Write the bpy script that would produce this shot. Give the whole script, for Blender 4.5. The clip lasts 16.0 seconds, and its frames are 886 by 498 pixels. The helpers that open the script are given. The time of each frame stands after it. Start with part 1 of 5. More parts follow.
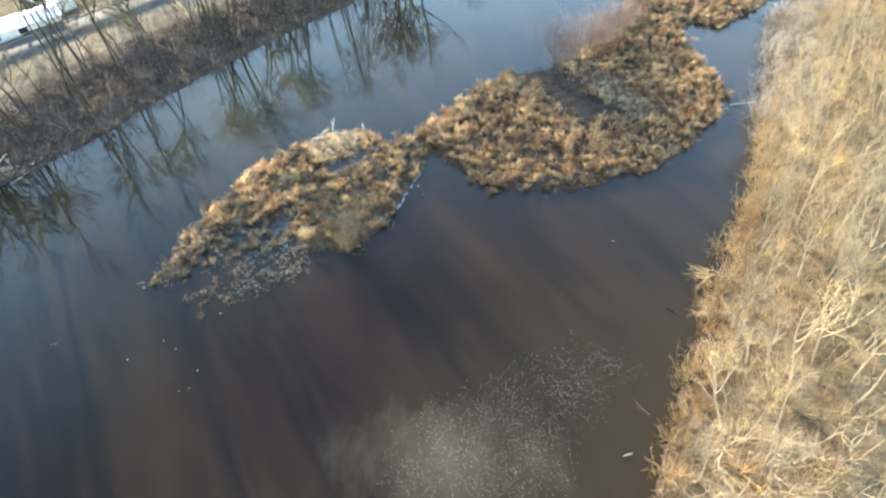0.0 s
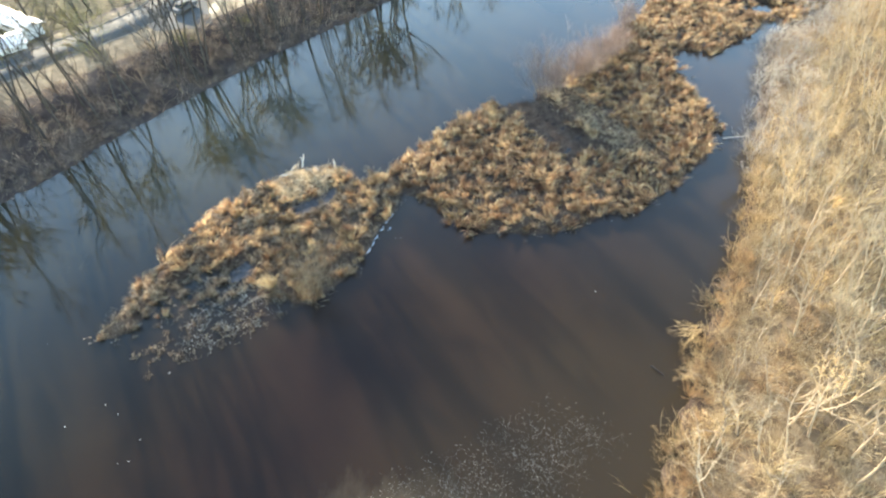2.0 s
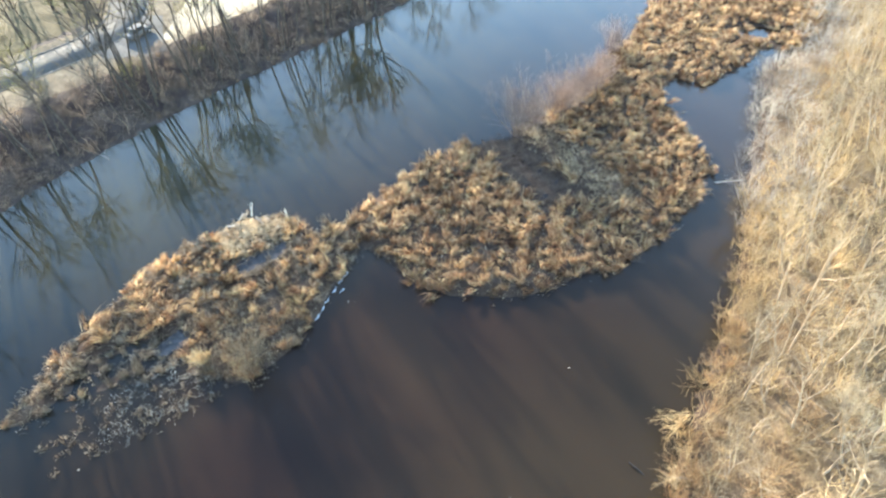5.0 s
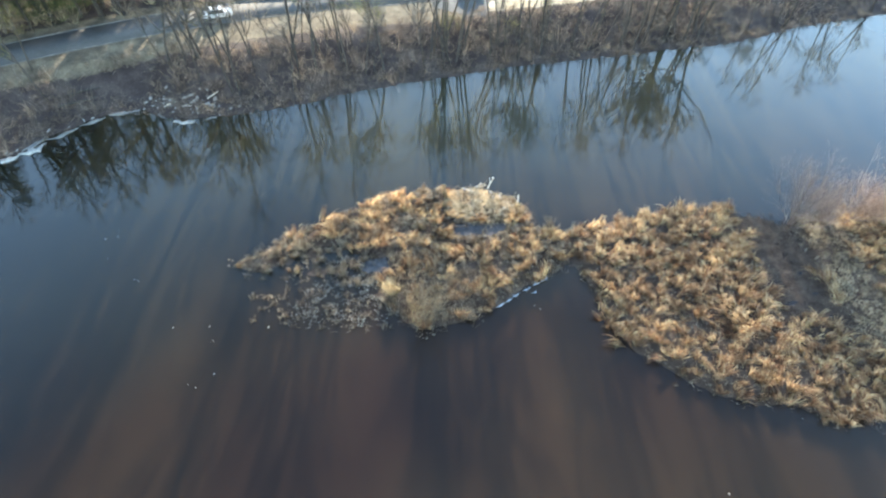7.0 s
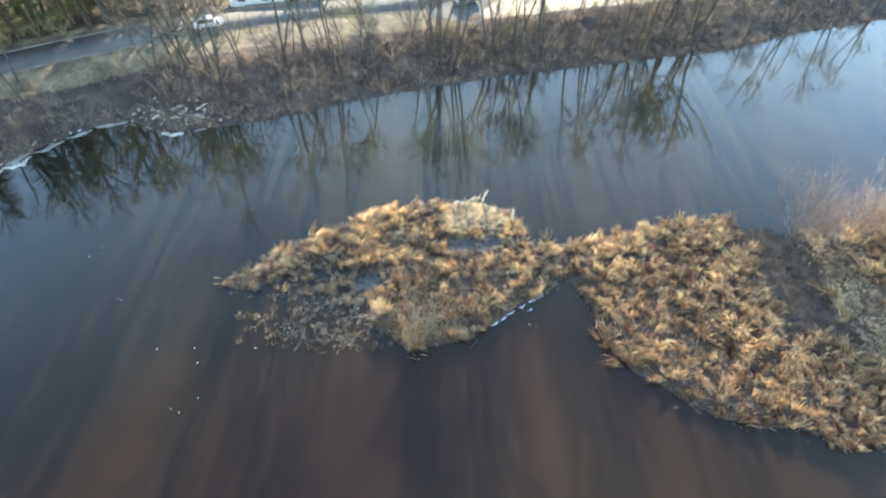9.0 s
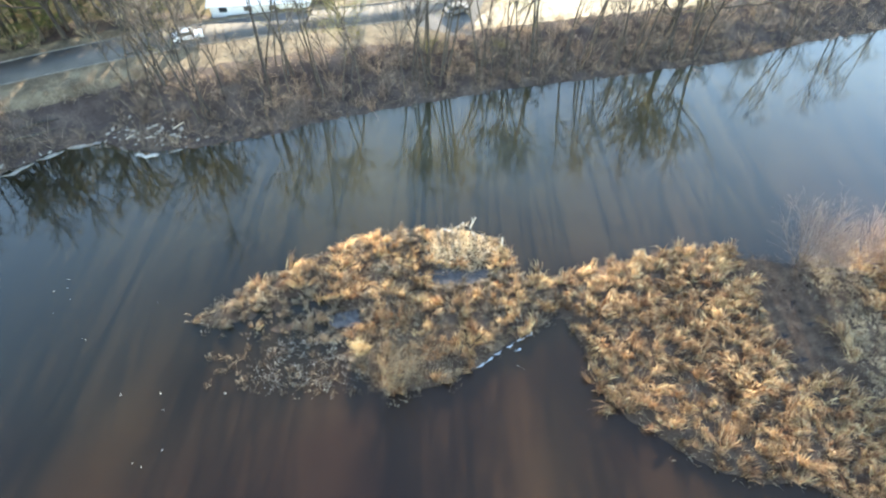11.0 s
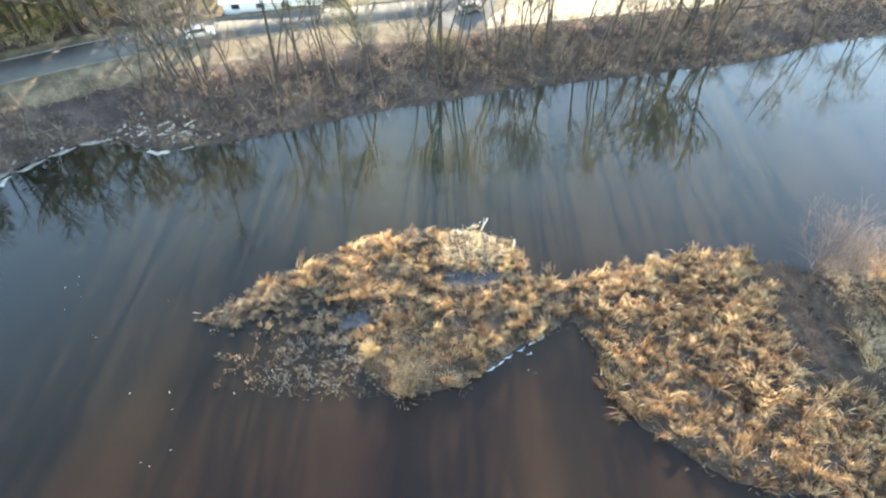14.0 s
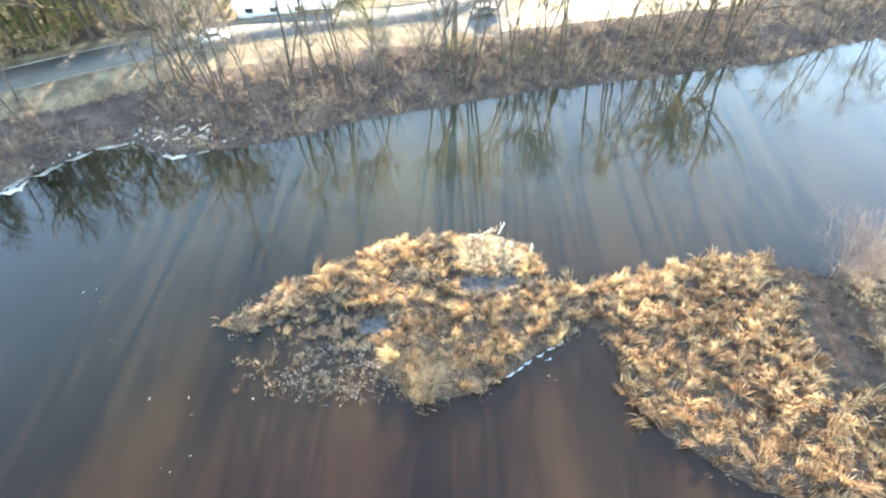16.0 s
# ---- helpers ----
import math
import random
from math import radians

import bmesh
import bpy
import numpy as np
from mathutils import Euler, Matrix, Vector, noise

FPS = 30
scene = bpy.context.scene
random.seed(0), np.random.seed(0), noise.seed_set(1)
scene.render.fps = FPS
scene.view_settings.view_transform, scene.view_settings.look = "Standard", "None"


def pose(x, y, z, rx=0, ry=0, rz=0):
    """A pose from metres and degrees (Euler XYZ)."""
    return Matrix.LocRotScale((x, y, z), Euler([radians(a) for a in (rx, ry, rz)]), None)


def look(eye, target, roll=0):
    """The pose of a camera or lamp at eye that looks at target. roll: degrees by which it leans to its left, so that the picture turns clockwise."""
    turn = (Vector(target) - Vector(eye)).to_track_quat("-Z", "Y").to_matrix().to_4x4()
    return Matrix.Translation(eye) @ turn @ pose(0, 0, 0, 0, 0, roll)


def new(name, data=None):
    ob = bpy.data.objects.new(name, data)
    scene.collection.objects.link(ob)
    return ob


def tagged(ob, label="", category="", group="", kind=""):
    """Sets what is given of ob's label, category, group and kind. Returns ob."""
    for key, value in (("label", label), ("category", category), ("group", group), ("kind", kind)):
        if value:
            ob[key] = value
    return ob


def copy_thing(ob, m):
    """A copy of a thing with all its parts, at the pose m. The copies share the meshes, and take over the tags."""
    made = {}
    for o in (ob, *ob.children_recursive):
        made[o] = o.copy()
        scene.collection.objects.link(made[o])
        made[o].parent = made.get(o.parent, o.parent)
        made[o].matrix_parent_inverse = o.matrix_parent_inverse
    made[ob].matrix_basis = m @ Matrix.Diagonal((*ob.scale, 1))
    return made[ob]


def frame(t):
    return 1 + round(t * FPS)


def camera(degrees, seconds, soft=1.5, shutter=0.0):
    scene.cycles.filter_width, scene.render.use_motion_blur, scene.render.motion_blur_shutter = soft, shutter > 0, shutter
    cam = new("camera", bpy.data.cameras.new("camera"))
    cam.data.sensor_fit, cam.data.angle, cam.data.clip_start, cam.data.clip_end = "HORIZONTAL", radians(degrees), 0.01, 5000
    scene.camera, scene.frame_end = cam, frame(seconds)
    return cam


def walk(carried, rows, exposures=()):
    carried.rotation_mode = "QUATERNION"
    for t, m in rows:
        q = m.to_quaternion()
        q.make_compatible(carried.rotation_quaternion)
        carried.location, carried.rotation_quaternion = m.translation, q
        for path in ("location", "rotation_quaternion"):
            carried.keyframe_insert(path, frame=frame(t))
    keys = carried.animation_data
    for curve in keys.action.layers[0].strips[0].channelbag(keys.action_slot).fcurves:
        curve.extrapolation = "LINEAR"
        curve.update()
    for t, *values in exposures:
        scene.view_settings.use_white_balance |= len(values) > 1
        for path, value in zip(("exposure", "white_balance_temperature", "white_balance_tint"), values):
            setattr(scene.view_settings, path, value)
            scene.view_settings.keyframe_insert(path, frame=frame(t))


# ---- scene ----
# ---- camera ----
cam = camera(77.9, 16.0, soft=2.3, shutter=0.12)
METRES, EYE, TILT = 30.0, 49.0, -51.0
ROWS = [
    (0.0, 0.0, 0.0, 0.0, 0.0, 0.0, -0.0),
    (0.5, 0.0135, 0.0139, 0.0301, 0.07, 0.09, -0.1),
    (1.0, 0.041, 0.0442, 0.0641, 0.19, 0.43, -0.21),
    (1.5, 0.0786, 0.0883, 0.1039, 0.28, 0.79, -0.18),
    (2.0, 0.117, 0.1366, 0.1533, 0.26, 0.83, -0.06),
    (2.5, 0.1668, 0.1957, 0.2141, 0.3, 0.86, 0.03),
    (3.0, 0.2169, 0.2575, 0.2859, 0.32, 0.8, -0.15),
    (3.5, 0.2595, 0.3075, 0.3423, 0.28, 1.0, 0.0),
    (4.7, 0.2625, 0.352, 0.3775, 0.3, 1.0, -0.1),
    (5.8, 0.259, 0.3585, 0.3825, 0.3, 1.35, -1.0),
    (6.0, 0.2575, 0.3593, 0.3829, 1.82, 1.57, -3.08),
    (6.5, 0.235, 0.3591, 0.3866, 13.85, -0.89, -17.88),
    (7.0, 0.2284, 0.3662, 0.3848, 22.0, -4.05, -26.15),
    (7.5, 0.228, 0.3713, 0.3814, 22.03, -4.01, -25.93),
    (8.0, 0.2249, 0.3764, 0.3829, 22.0, -3.95, -25.87),
    (8.5, 0.2209, 0.394, 0.4017, 22.03, -3.78, -25.89),
    (9.0, 0.2133, 0.4248, 0.4368, 22.1, -3.78, -25.87),
    (9.5, 0.2017, 0.4677, 0.4842, 22.16, -3.67, -25.83),
    (12.0, 0.1587, 0.5469, 0.5872, 22.41, -4.65, -25.72),
    (12.5, 0.1565, 0.5491, 0.5829, 22.65, -4.7, -25.94),
    (13.0, 0.1529, 0.5501, 0.5801, 22.85, -4.76, -26.07),
    (13.5, 0.1505, 0.5502, 0.5791, 23.06, -4.86, -26.23),
    (14.0, 0.148, 0.5503, 0.5786, 23.27, -4.94, -26.35),
    (14.5, 0.1451, 0.549, 0.5794, 23.48, -5.09, -26.47),
    (15.0, 0.1411, 0.5471, 0.5792, 23.61, -5.17, -26.48),
    (15.5, 0.134, 0.5431, 0.5785, 23.86, -5.44, -26.77),
    (16.0, 0.1062, 0.5424, 0.5709, 23.96, -5.13, -26.28),
]
EXPOSURES = [(0.0, 2.79, 6740, 10), (1.5, 2.77, 6740, 10), (3.0, 2.64, 6620, 13), (3.5, 2.97, 6500, 12), (6.0, 2.85, 6360, 11), (7.0, 2.9, 6380, 10), (9.5, 3.02, 6640, 11), (12.0, 3.2, 7030, 13), (14.0, 3.22, 7080, 13), (15.0, 3.25, 7100, 13), (15.5, 3.67, 7100, 13), (16.0, 3.83, 7180, 14)]
walk(cam, [(t, pose(0, 0, EYE, TILT, 0, 0) @ pose(METRES * x, METRES * y, METRES * z, 90 + pitch, roll, yaw)) for t, x, y, z, yaw, pitch, roll in ROWS], EXPOSURES)

# ---- sky, sun, exposure ----
SUN_EL, SUN_AZ = 15.5, -33.4          # degrees; azimuth clockwise from +y
world = bpy.data.worlds.new("sky")
scene.world = world
world.use_nodes = True
wn = world.node_tree.nodes
wl = world.node_tree.links
sky = wn.new("ShaderNodeTexSky")
sky.sky_type = "NISHITA"
sky.sun_disc = False
sky.sun_elevation = radians(SUN_EL)
sky.sun_rotation = radians(SUN_AZ % 360)
sky.air_density, sky.dust_density, sky.ozone_density = 1.3, 0.06, 1.9
wn["Background"].inputs["Strength"].default_value = 0.15
wl.new(sky.outputs["Color"], wn["Background"].inputs["Color"])
sun_dir = Vector((math.sin(radians(SUN_AZ)) * math.cos(radians(SUN_EL)), math.cos(radians(SUN_AZ)) * math.cos(radians(SUN_EL)), math.sin(radians(SUN_EL))))
sun_data = bpy.data.lights.new("sun", "SUN")
sun_data.energy, sun_data.angle, sun_data.color = 3.5, radians(0.53), (1.0, 0.895, 0.7)
sun = new("sun", sun_data)
sun.matrix_world = look(sun_dir * 300, (0, 0, 0))


# ---- materials ----
def material(name, rough=0.8, spec=0.3):
    m = bpy.data.materials.new(name)
    m.use_nodes = True
    b = m.node_tree.nodes["Principled BSDF"]
    b.inputs["Roughness"].default_value = rough
    b.inputs["Specular IOR Level"].default_value = spec
    return m, m.node_tree.nodes, m.node_tree.links, b


def ramp_of(nodes, stops):
    r = nodes.new("ShaderNodeValToRGB")
    e = r.color_ramp.elements
    while len(e) < len(stops):
        e.new(0.5)
    for k, (p, c) in zip(e, stops):
        k.position, k.color = p, (*c, 1)
    return r


def noise_of(nodes, links, scale, detail=4, rough=0.55, coord="Object", stretch=(1, 1, 1)):
    tc = nodes.new("ShaderNodeTexCoord")
    mp = nodes.new("ShaderNodeMapping")
    mp.inputs["Scale"].default_value = stretch
    n = nodes.new("ShaderNodeTexNoise")
    n.inputs["Scale"].default_value, n.inputs["Detail"].default_value, n.inputs["Roughness"].default_value = scale, detail, rough
    links.new(tc.outputs[coord], mp.inputs["Vector"])
    links.new(mp.outputs["Vector"], n.inputs["Vector"])
    return n


def mixed(nodes, links, fac, a, b, blend="MIX"):
    m = nodes.new("ShaderNodeMix")
    m.data_type, m.blend_type = "RGBA", blend
    for sock, v in ((m.inputs[0], fac), (m.inputs[6], a), (m.inputs[7], b)):
        if isinstance(v, (int, float)):
            sock.default_value = v
        elif isinstance(v, tuple):
            sock.default_value = (*v, 1)
        else:
            links.new(v, sock)
    return m.outputs[2]


def bump(nodes, links, bsdf, height, strength=0.4, distance=0.02):
    b = nodes.new("ShaderNodeBump")
    b.inputs["Strength"].default_value, b.inputs["Distance"].default_value = strength, distance
    links.new(height, b.inputs["Height"])
    links.new(b.outputs["Normal"], bsdf.inputs["Normal"])


def soil_colour(n, l, dark, mid, light, scale, fine):
    """A patchy soil or grass colour; returns the colour and the fine grain."""
    n1 = noise_of(n, l, scale, 5, 0.6)
    n2 = noise_of(n, l, fine, 3, 0.6)
    r1 = ramp_of(n, ((0.3, dark), (0.5, mid), (0.7, light)))
    l.new(n1.outputs["Fac"], r1.inputs["Fac"])
    r2 = ramp_of(n, ((0.3, (0.45, 0.42, 0.4)), (0.7, (1.25, 1.2, 1.15))))
    l.new(n2.outputs["Fac"], r2.inputs["Fac"])
    return mixed(n, l, 1.0, r1.outputs["Color"], r2.outputs["Color"], "MULTIPLY"), n2.outputs["Fac"]


def ground_mat(name, dark, mid, light, scale, fine, rough=0.95, relief=0.05):
    m, n, l, b = material(name, rough, 0.15)
    c, grain = soil_colour(n, l, dark, mid, light, scale, fine)
    l.new(c, b.inputs["Base Color"])
    bump(n, l, b, grain, 0.6, relief)
    return m


def land_mat():
    """All the soils of the banks, one passing into the next along ragged borders."""
    m, n, l, b = material("ground", 0.95, 0.15)
    c, grain = soil_colour(n, l, (0.04, 0.027, 0.02), (0.07, 0.049, 0.036), (0.12, 0.088, 0.064), 0.7, 8)
    for key, soil in (("right_bank", ((0.08, 0.055, 0.034), (0.17, 0.122, 0.076), (0.29, 0.222, 0.142), 0.5, 9)),
                      ("far_bank", ((0.036, 0.028, 0.027), (0.064, 0.05, 0.045), (0.112, 0.09, 0.077), 0.35, 6)),
                      ("lawn", ((0.06, 0.055, 0.03), (0.11, 0.092, 0.05), (0.19, 0.16, 0.09), 0.25, 5)),
                      ("verge", ((0.085, 0.07, 0.05), (0.16, 0.132, 0.092), (0.26, 0.22, 0.15), 0.35, 7)),
                      ("field", ((0.33, 0.28, 0.19), (0.46, 0.4, 0.29), (0.56, 0.5, 0.38), 0.2, 5))):
        at = n.new("ShaderNodeAttribute")
        at.attribute_name = key
        edge = noise_of(n, l, 0.9, 4, 0.6)
        add = n.new("ShaderNodeMath")
        add.operation = "ADD"
        l.new(at.outputs["Fac"], add.inputs[0])
        l.new(edge.outputs["Fac"], add.inputs[1])
        r = ramp_of(n, ((0.86, (0, 0, 0)), (0.98, (1, 1, 1))))
        l.new(add.outputs["Value"], r.inputs["Fac"])
        c = mixed(n, l, r.outputs["Color"], c, soil_colour(n, l, *soil)[0])
    l.new(c, b.inputs["Base Color"])
    bump(n, l, b, grain, 0.6, 0.05)
    return m


GROUND = land_mat()
ASPHALT = ground_mat("asphalt", (0.08, 0.083, 0.083), (0.11, 0.113, 0.111), (0.15, 0.149, 0.145), 0.15, 25, 0.95, 0.005)
CONCRETE = ground_mat("kerb_concrete", (0.1, 0.1, 0.09), (0.18, 0.175, 0.165), (0.28, 0.27, 0.255), 1.2, 30, 0.85, 0.003)


def stalk_mat(name, colours, glow=0.35, patch=0.35, rough=0.75, clump=0.0):
    """Dead stalks and blades: varied blade by blade and patch by patch, with light passing through."""
    m, n, l, b = material(name, rough, 0.25)
    g = n.new("ShaderNodeNewGeometry")
    r = ramp_of(n, [(i / (len(colours) - 1), c) for i, c in enumerate(colours)])
    l.new(g.outputs["Random Per Island"], r.inputs["Fac"])
    pn = n.new("ShaderNodeTexNoise")
    pn.inputs["Scale"].default_value, pn.inputs["Detail"].default_value = patch, 3
    l.new(g.outputs["Position"], pn.inputs["Vector"])
    pr = ramp_of(n, ((0.32, (0.62, 0.59, 0.56)), (0.52, (0.97, 0.95, 0.92)), (0.68, (1.2, 1.16, 1.05))))
    l.new(pn.outputs["Fac"], pr.inputs["Fac"])
    oi = n.new("ShaderNodeObjectInfo")
    orr = ramp_of(n, ((0.0, (0.72, 0.7, 0.68)), (0.5, (1, 1, 1)), (1.0, (1.25, 1.2, 1.1))))
    l.new(oi.outputs["Random"], orr.inputs["Fac"])
    c = mixed(n, l, 1.0, r.outputs["Color"], pr.outputs["Color"], "MULTIPLY")
    c = mixed(n, l, 1.0, c, orr.outputs["Color"], "MULTIPLY")
    if clump:                               # tussock by tussock: some fresh and yellow, some rotted brown
        cn = n.new("ShaderNodeTexVoronoi")
        cn.inputs["Scale"].default_value = clump
        l.new(g.outputs["Position"], cn.inputs["Vector"])
        one = n.new("ShaderNodeSeparateColor")
        l.new(cn.outputs["Color"], one.inputs["Color"])
        cr = ramp_of(n, ((0.0, (0.66, 0.52, 0.47)), (0.45, (0.95, 0.88, 0.84)), (1.0, (1.26, 1.2, 1.07))))
        l.new(one.outputs["Red"], cr.inputs["Fac"])
        c = mixed(n, l, 1.0, c, cr.outputs["Color"], "MULTIPLY")
    l.new(c, b.inputs["Base Color"])
    t = n.new("ShaderNodeBsdfTranslucent")
    l.new(c, t.inputs["Color"])
    mx = n.new("ShaderNodeMixShader")
    mx.inputs["Fac"].default_value = glow
    l.new(b.outputs["BSDF"], mx.inputs[1])
    l.new(t.outputs["BSDF"], mx.inputs[2])
    l.new(mx.outputs["Shader"], n["Material Output"].inputs["Surface"])
    return m


def bark_mat(name, dark, light, scale=3.0):
    m, n, l, b = material(name, 0.9, 0.2)
    n1 = noise_of(n, l, scale, 5, 0.65, stretch=(1, 1, 0.3))
    r = ramp_of(n, ((0.3, dark), (0.7, light)))
    l.new(n1.outputs["Fac"], r.inputs["Fac"])
    oi = n.new("ShaderNodeObjectInfo")
    o = ramp_of(n, ((0.0, (0.7, 0.7, 0.7)), (1.0, (1.2, 1.17, 1.1))))
    l.new(oi.outputs["Random"], o.inputs["Fac"])
    l.new(mixed(n, l, 1.0, r.outputs["Color"], o.outputs["Color"], "MULTIPLY"), b.inputs["Base Color"])
    bump(n, l, b, n1.outputs["Fac"], 0.5, 0.02)
    return m


REED = stalk_mat("dead_reed", ((0.16, 0.097, 0.068), (0.315, 0.221, 0.146), (0.48, 0.378, 0.242), (0.665, 0.572, 0.39)), 0.5, clump=0.85)
REED_DULL = stalk_mat("weathered_reed", ((0.105, 0.072, 0.052), (0.19, 0.142, 0.102), (0.32, 0.258, 0.19), (0.49, 0.42, 0.325)), 0.4)
STUBBLE_GREY = stalk_mat("grey_stubble", ((0.13, 0.113, 0.095), (0.24, 0.215, 0.185), (0.4, 0.37, 0.325), (0.6, 0.57, 0.515)), 0.3)
REED_GOLD = stalk_mat("golden_reed", ((0.54, 0.4, 0.22), (0.68, 0.53, 0.31), (0.78, 0.65, 0.42)), 0.5)
REED_PALE = stalk_mat("bleached_reed", ((0.4, 0.31, 0.2), (0.57, 0.465, 0.325), (0.72, 0.62, 0.465)), 0.5)
# low sedge whose dark tones also hold the tree shadow across the island
SEDGE_SHADED = stalk_mat("shaded_low_sedge", ((0.075, 0.057, 0.05), (0.13, 0.1, 0.086), (0.21, 0.165, 0.142)), 0.25)
TWIG_PALE = stalk_mat("pale_twigs", ((0.41, 0.295, 0.155), (0.56, 0.435, 0.255), (0.67, 0.555, 0.36)), 0.35, 0.2)
TWIG_GREY = stalk_mat("grey_twigs", ((0.32, 0.27, 0.19), (0.45, 0.39, 0.285), (0.56, 0.495, 0.375)), 0.35, 0.2)
TWIG_SILVER = stalk_mat("silver_twigs", ((0.3, 0.275, 0.25), (0.43, 0.4, 0.365), (0.58, 0.55, 0.51)), 0.15, 0.12)
TWIG_RUST = stalk_mat("rusty_twigs", ((0.32, 0.185, 0.09), (0.47, 0.31, 0.165), (0.58, 0.43, 0.26)), 0.25, 0.3)
TWIG_DARK = stalk_mat("dark_twigs", ((0.085, 0.077, 0.07), (0.145, 0.132, 0.12), (0.22, 0.2, 0.18)), 0.12, 0.2)
TWIG_BUD = stalk_mat("budding_twigs", ((0.15, 0.14, 0.055), (0.23, 0.215, 0.09), (0.31, 0.285, 0.125)), 0.25, 0.2)
TWIG_WILLOW = stalk_mat("willow_twigs", ((0.215, 0.158, 0.14), (0.335, 0.255, 0.225), (0.46, 0.365, 0.32)), 0.25, 0.3)
TWIG_BUSH = stalk_mat("grey_brown_twigs", ((0.16, 0.122, 0.088), (0.26, 0.205, 0.15), (0.37, 0.305, 0.23)), 0.25, 0.3)
TWIG_BRUSH = stalk_mat("bank_brush_twigs", ((0.16, 0.122, 0.1), (0.26, 0.207, 0.17), (0.36, 0.298, 0.245), (0.5, 0.432, 0.36)), 0.4, 0.25)
EVERGREEN = stalk_mat("evergreen_needles", ((0.04, 0.06, 0.025), (0.07, 0.1, 0.035), (0.12, 0.15, 0.05)), 0.2, 0.5)
BARK_DARK = bark_mat("dark_bark", (0.034, 0.03, 0.028), (0.082, 0.073, 0.067))
BARK_PALE = bark_mat("pale_bark", (0.28, 0.215, 0.15), (0.52, 0.43, 0.32))
BARK_WHITE = bark_mat("bleached_wood", (0.5, 0.43, 0.35), (0.76, 0.69, 0.58))


def water_mat():
    m, n, l, b = material("river_water", 0.03, 0.5)
    slant = n.new("ShaderNodeLayerWeight")    # glossier at a slant
    slant.inputs["Blend"].default_value = 0.5
    gloss = n.new("ShaderNodeMapRange")
    for key, value in (("From Min", 0.18), ("From Max", 0.54), ("To Min", 0.26), ("To Max", 0.96)):
        gloss.inputs[key].default_value = value
    l.new(slant.outputs["Facing"], gloss.inputs["Value"])
    l.new(gloss.outputs["Result"], b.inputs["Specular IOR Level"])
    b.inputs["IOR"].default_value = 1.34
    b.inputs["Specular Tint"].default_value = (0.96, 0.985, 0.985, 1)
    b.subsurface_method = "BURLEY"          # murky: light spreads under the surface
    b.inputs["Subsurface Weight"].default_value = 1.0
    b.inputs["Subsurface Radius"].default_value = (1.0, 0.8, 0.6)
    b.inputs["Subsurface Scale"].default_value = 0.8
    big = noise_of(n, l, 0.035, 3, 0.5)
    r = ramp_of(n, ((0.33, (0.0124, 0.0072, 0.006)), (0.5, (0.0195, 0.0116, 0.008)), (0.68, (0.0292, 0.0182, 0.0108))))
    l.new(big.outputs["Fac"], r.inputs["Fac"])
    deep = ramp_of(n, ((0.33, (0.018, 0.0164, 0.0096)), (0.5, (0.0265, 0.024, 0.0132)), (0.68, (0.037, 0.0335, 0.018))))
    l.new(big.outputs["Fac"], deep.inputs["Fac"])
    where, side = n.new("ShaderNodeTexCoord"), n.new("ShaderNodeVectorMath")    # the deep channel follows the far shore
    side.operation = "DOT_PRODUCT"
    side.inputs[1].default_value = (0.77, -0.63, 0)
    l.new(where.outputs["Object"], side.inputs[0])
    channel = n.new("ShaderNodeMapRange")
    for key, value in (("From Min", -60), ("From Max", -31), ("To Min", 0), ("To Max", 1)):
        channel.inputs[key].default_value = value
    l.new(side.outputs["Value"], channel.inputs["Value"])
    murk = mixed(n, l, channel.outputs["Result"], deep.outputs["Color"], r.outputs["Color"])
    shoal = n.new("ShaderNodeMapRange")    # silt-laden shallows towards the wooded bank
    for key, value in (("From Min", -22), ("From Max", 2), ("To Min", 0), ("To Max", 0.62)):
        shoal.inputs[key].default_value = value
    l.new(side.outputs["Value"], shoal.inputs["Value"])
    murk = mixed(n, l, shoal.outputs["Result"], murk, (0.034, 0.026, 0.0145))
    along = n.new("ShaderNodeVectorMath")    # murk darkened towards the left: the bank trees' shade put into the colour
    along.operation = "DOT_PRODUCT"
    along.inputs[1].default_value = (0.835, 0.55, 0)
    l.new(where.outputs["Object"], along.inputs[0])
    left_shade = n.new("ShaderNodeMapRange")
    for key, value in (("From Min", -34), ("From Max", 10), ("To Min", 0.36), ("To Max", 1)):
        left_shade.inputs[key].default_value = value
    l.new(along.outputs["Value"], left_shade.inputs["Value"])
    murk = mixed(n, l, 1.0, murk, left_shade.outputs["Result"], "MULTIPLY")
    bar = n.new("ShaderNodeTexGradient")    # a sand bar that shows through the shallows by the bank
    bar.gradient_type = "SPHERICAL"
    tc, mp = n.new("ShaderNodeTexCoord"), n.new("ShaderNodeMapping")
    mp.inputs["Location"].default_value = (-1.1, -1.53, 0)
    mp.inputs["Rotation"].default_value = (0, 0, radians(-35))
    mp.inputs["Scale"].default_value = (1 / 13.5, 1 / 8.5, 1)
    l.new(tc.outputs["Object"], mp.inputs["Vector"])
    wob = noise_of(n, l, 0.22, 5, 0.7, stretch=(1.0, 0.45, 1.0))
    l.new(mp.outputs["Vector"], bar.inputs["Vector"])
    mul = n.new("ShaderNodeMath")
    mul.operation = "MULTIPLY_ADD"        # the bar's height, eaten into by the current
    l.new(wob.outputs["Fac"], mul.inputs[0])
    mul.inputs[1].default_value = 1.5
    low = n.new("ShaderNodeMath")
    low.operation = "SUBTRACT"
    low.inputs[1].default_value = 1.0
    l.new(bar.outputs["Fac"], low.inputs[0])
    l.new(low.outputs["Value"], mul.inputs[2])
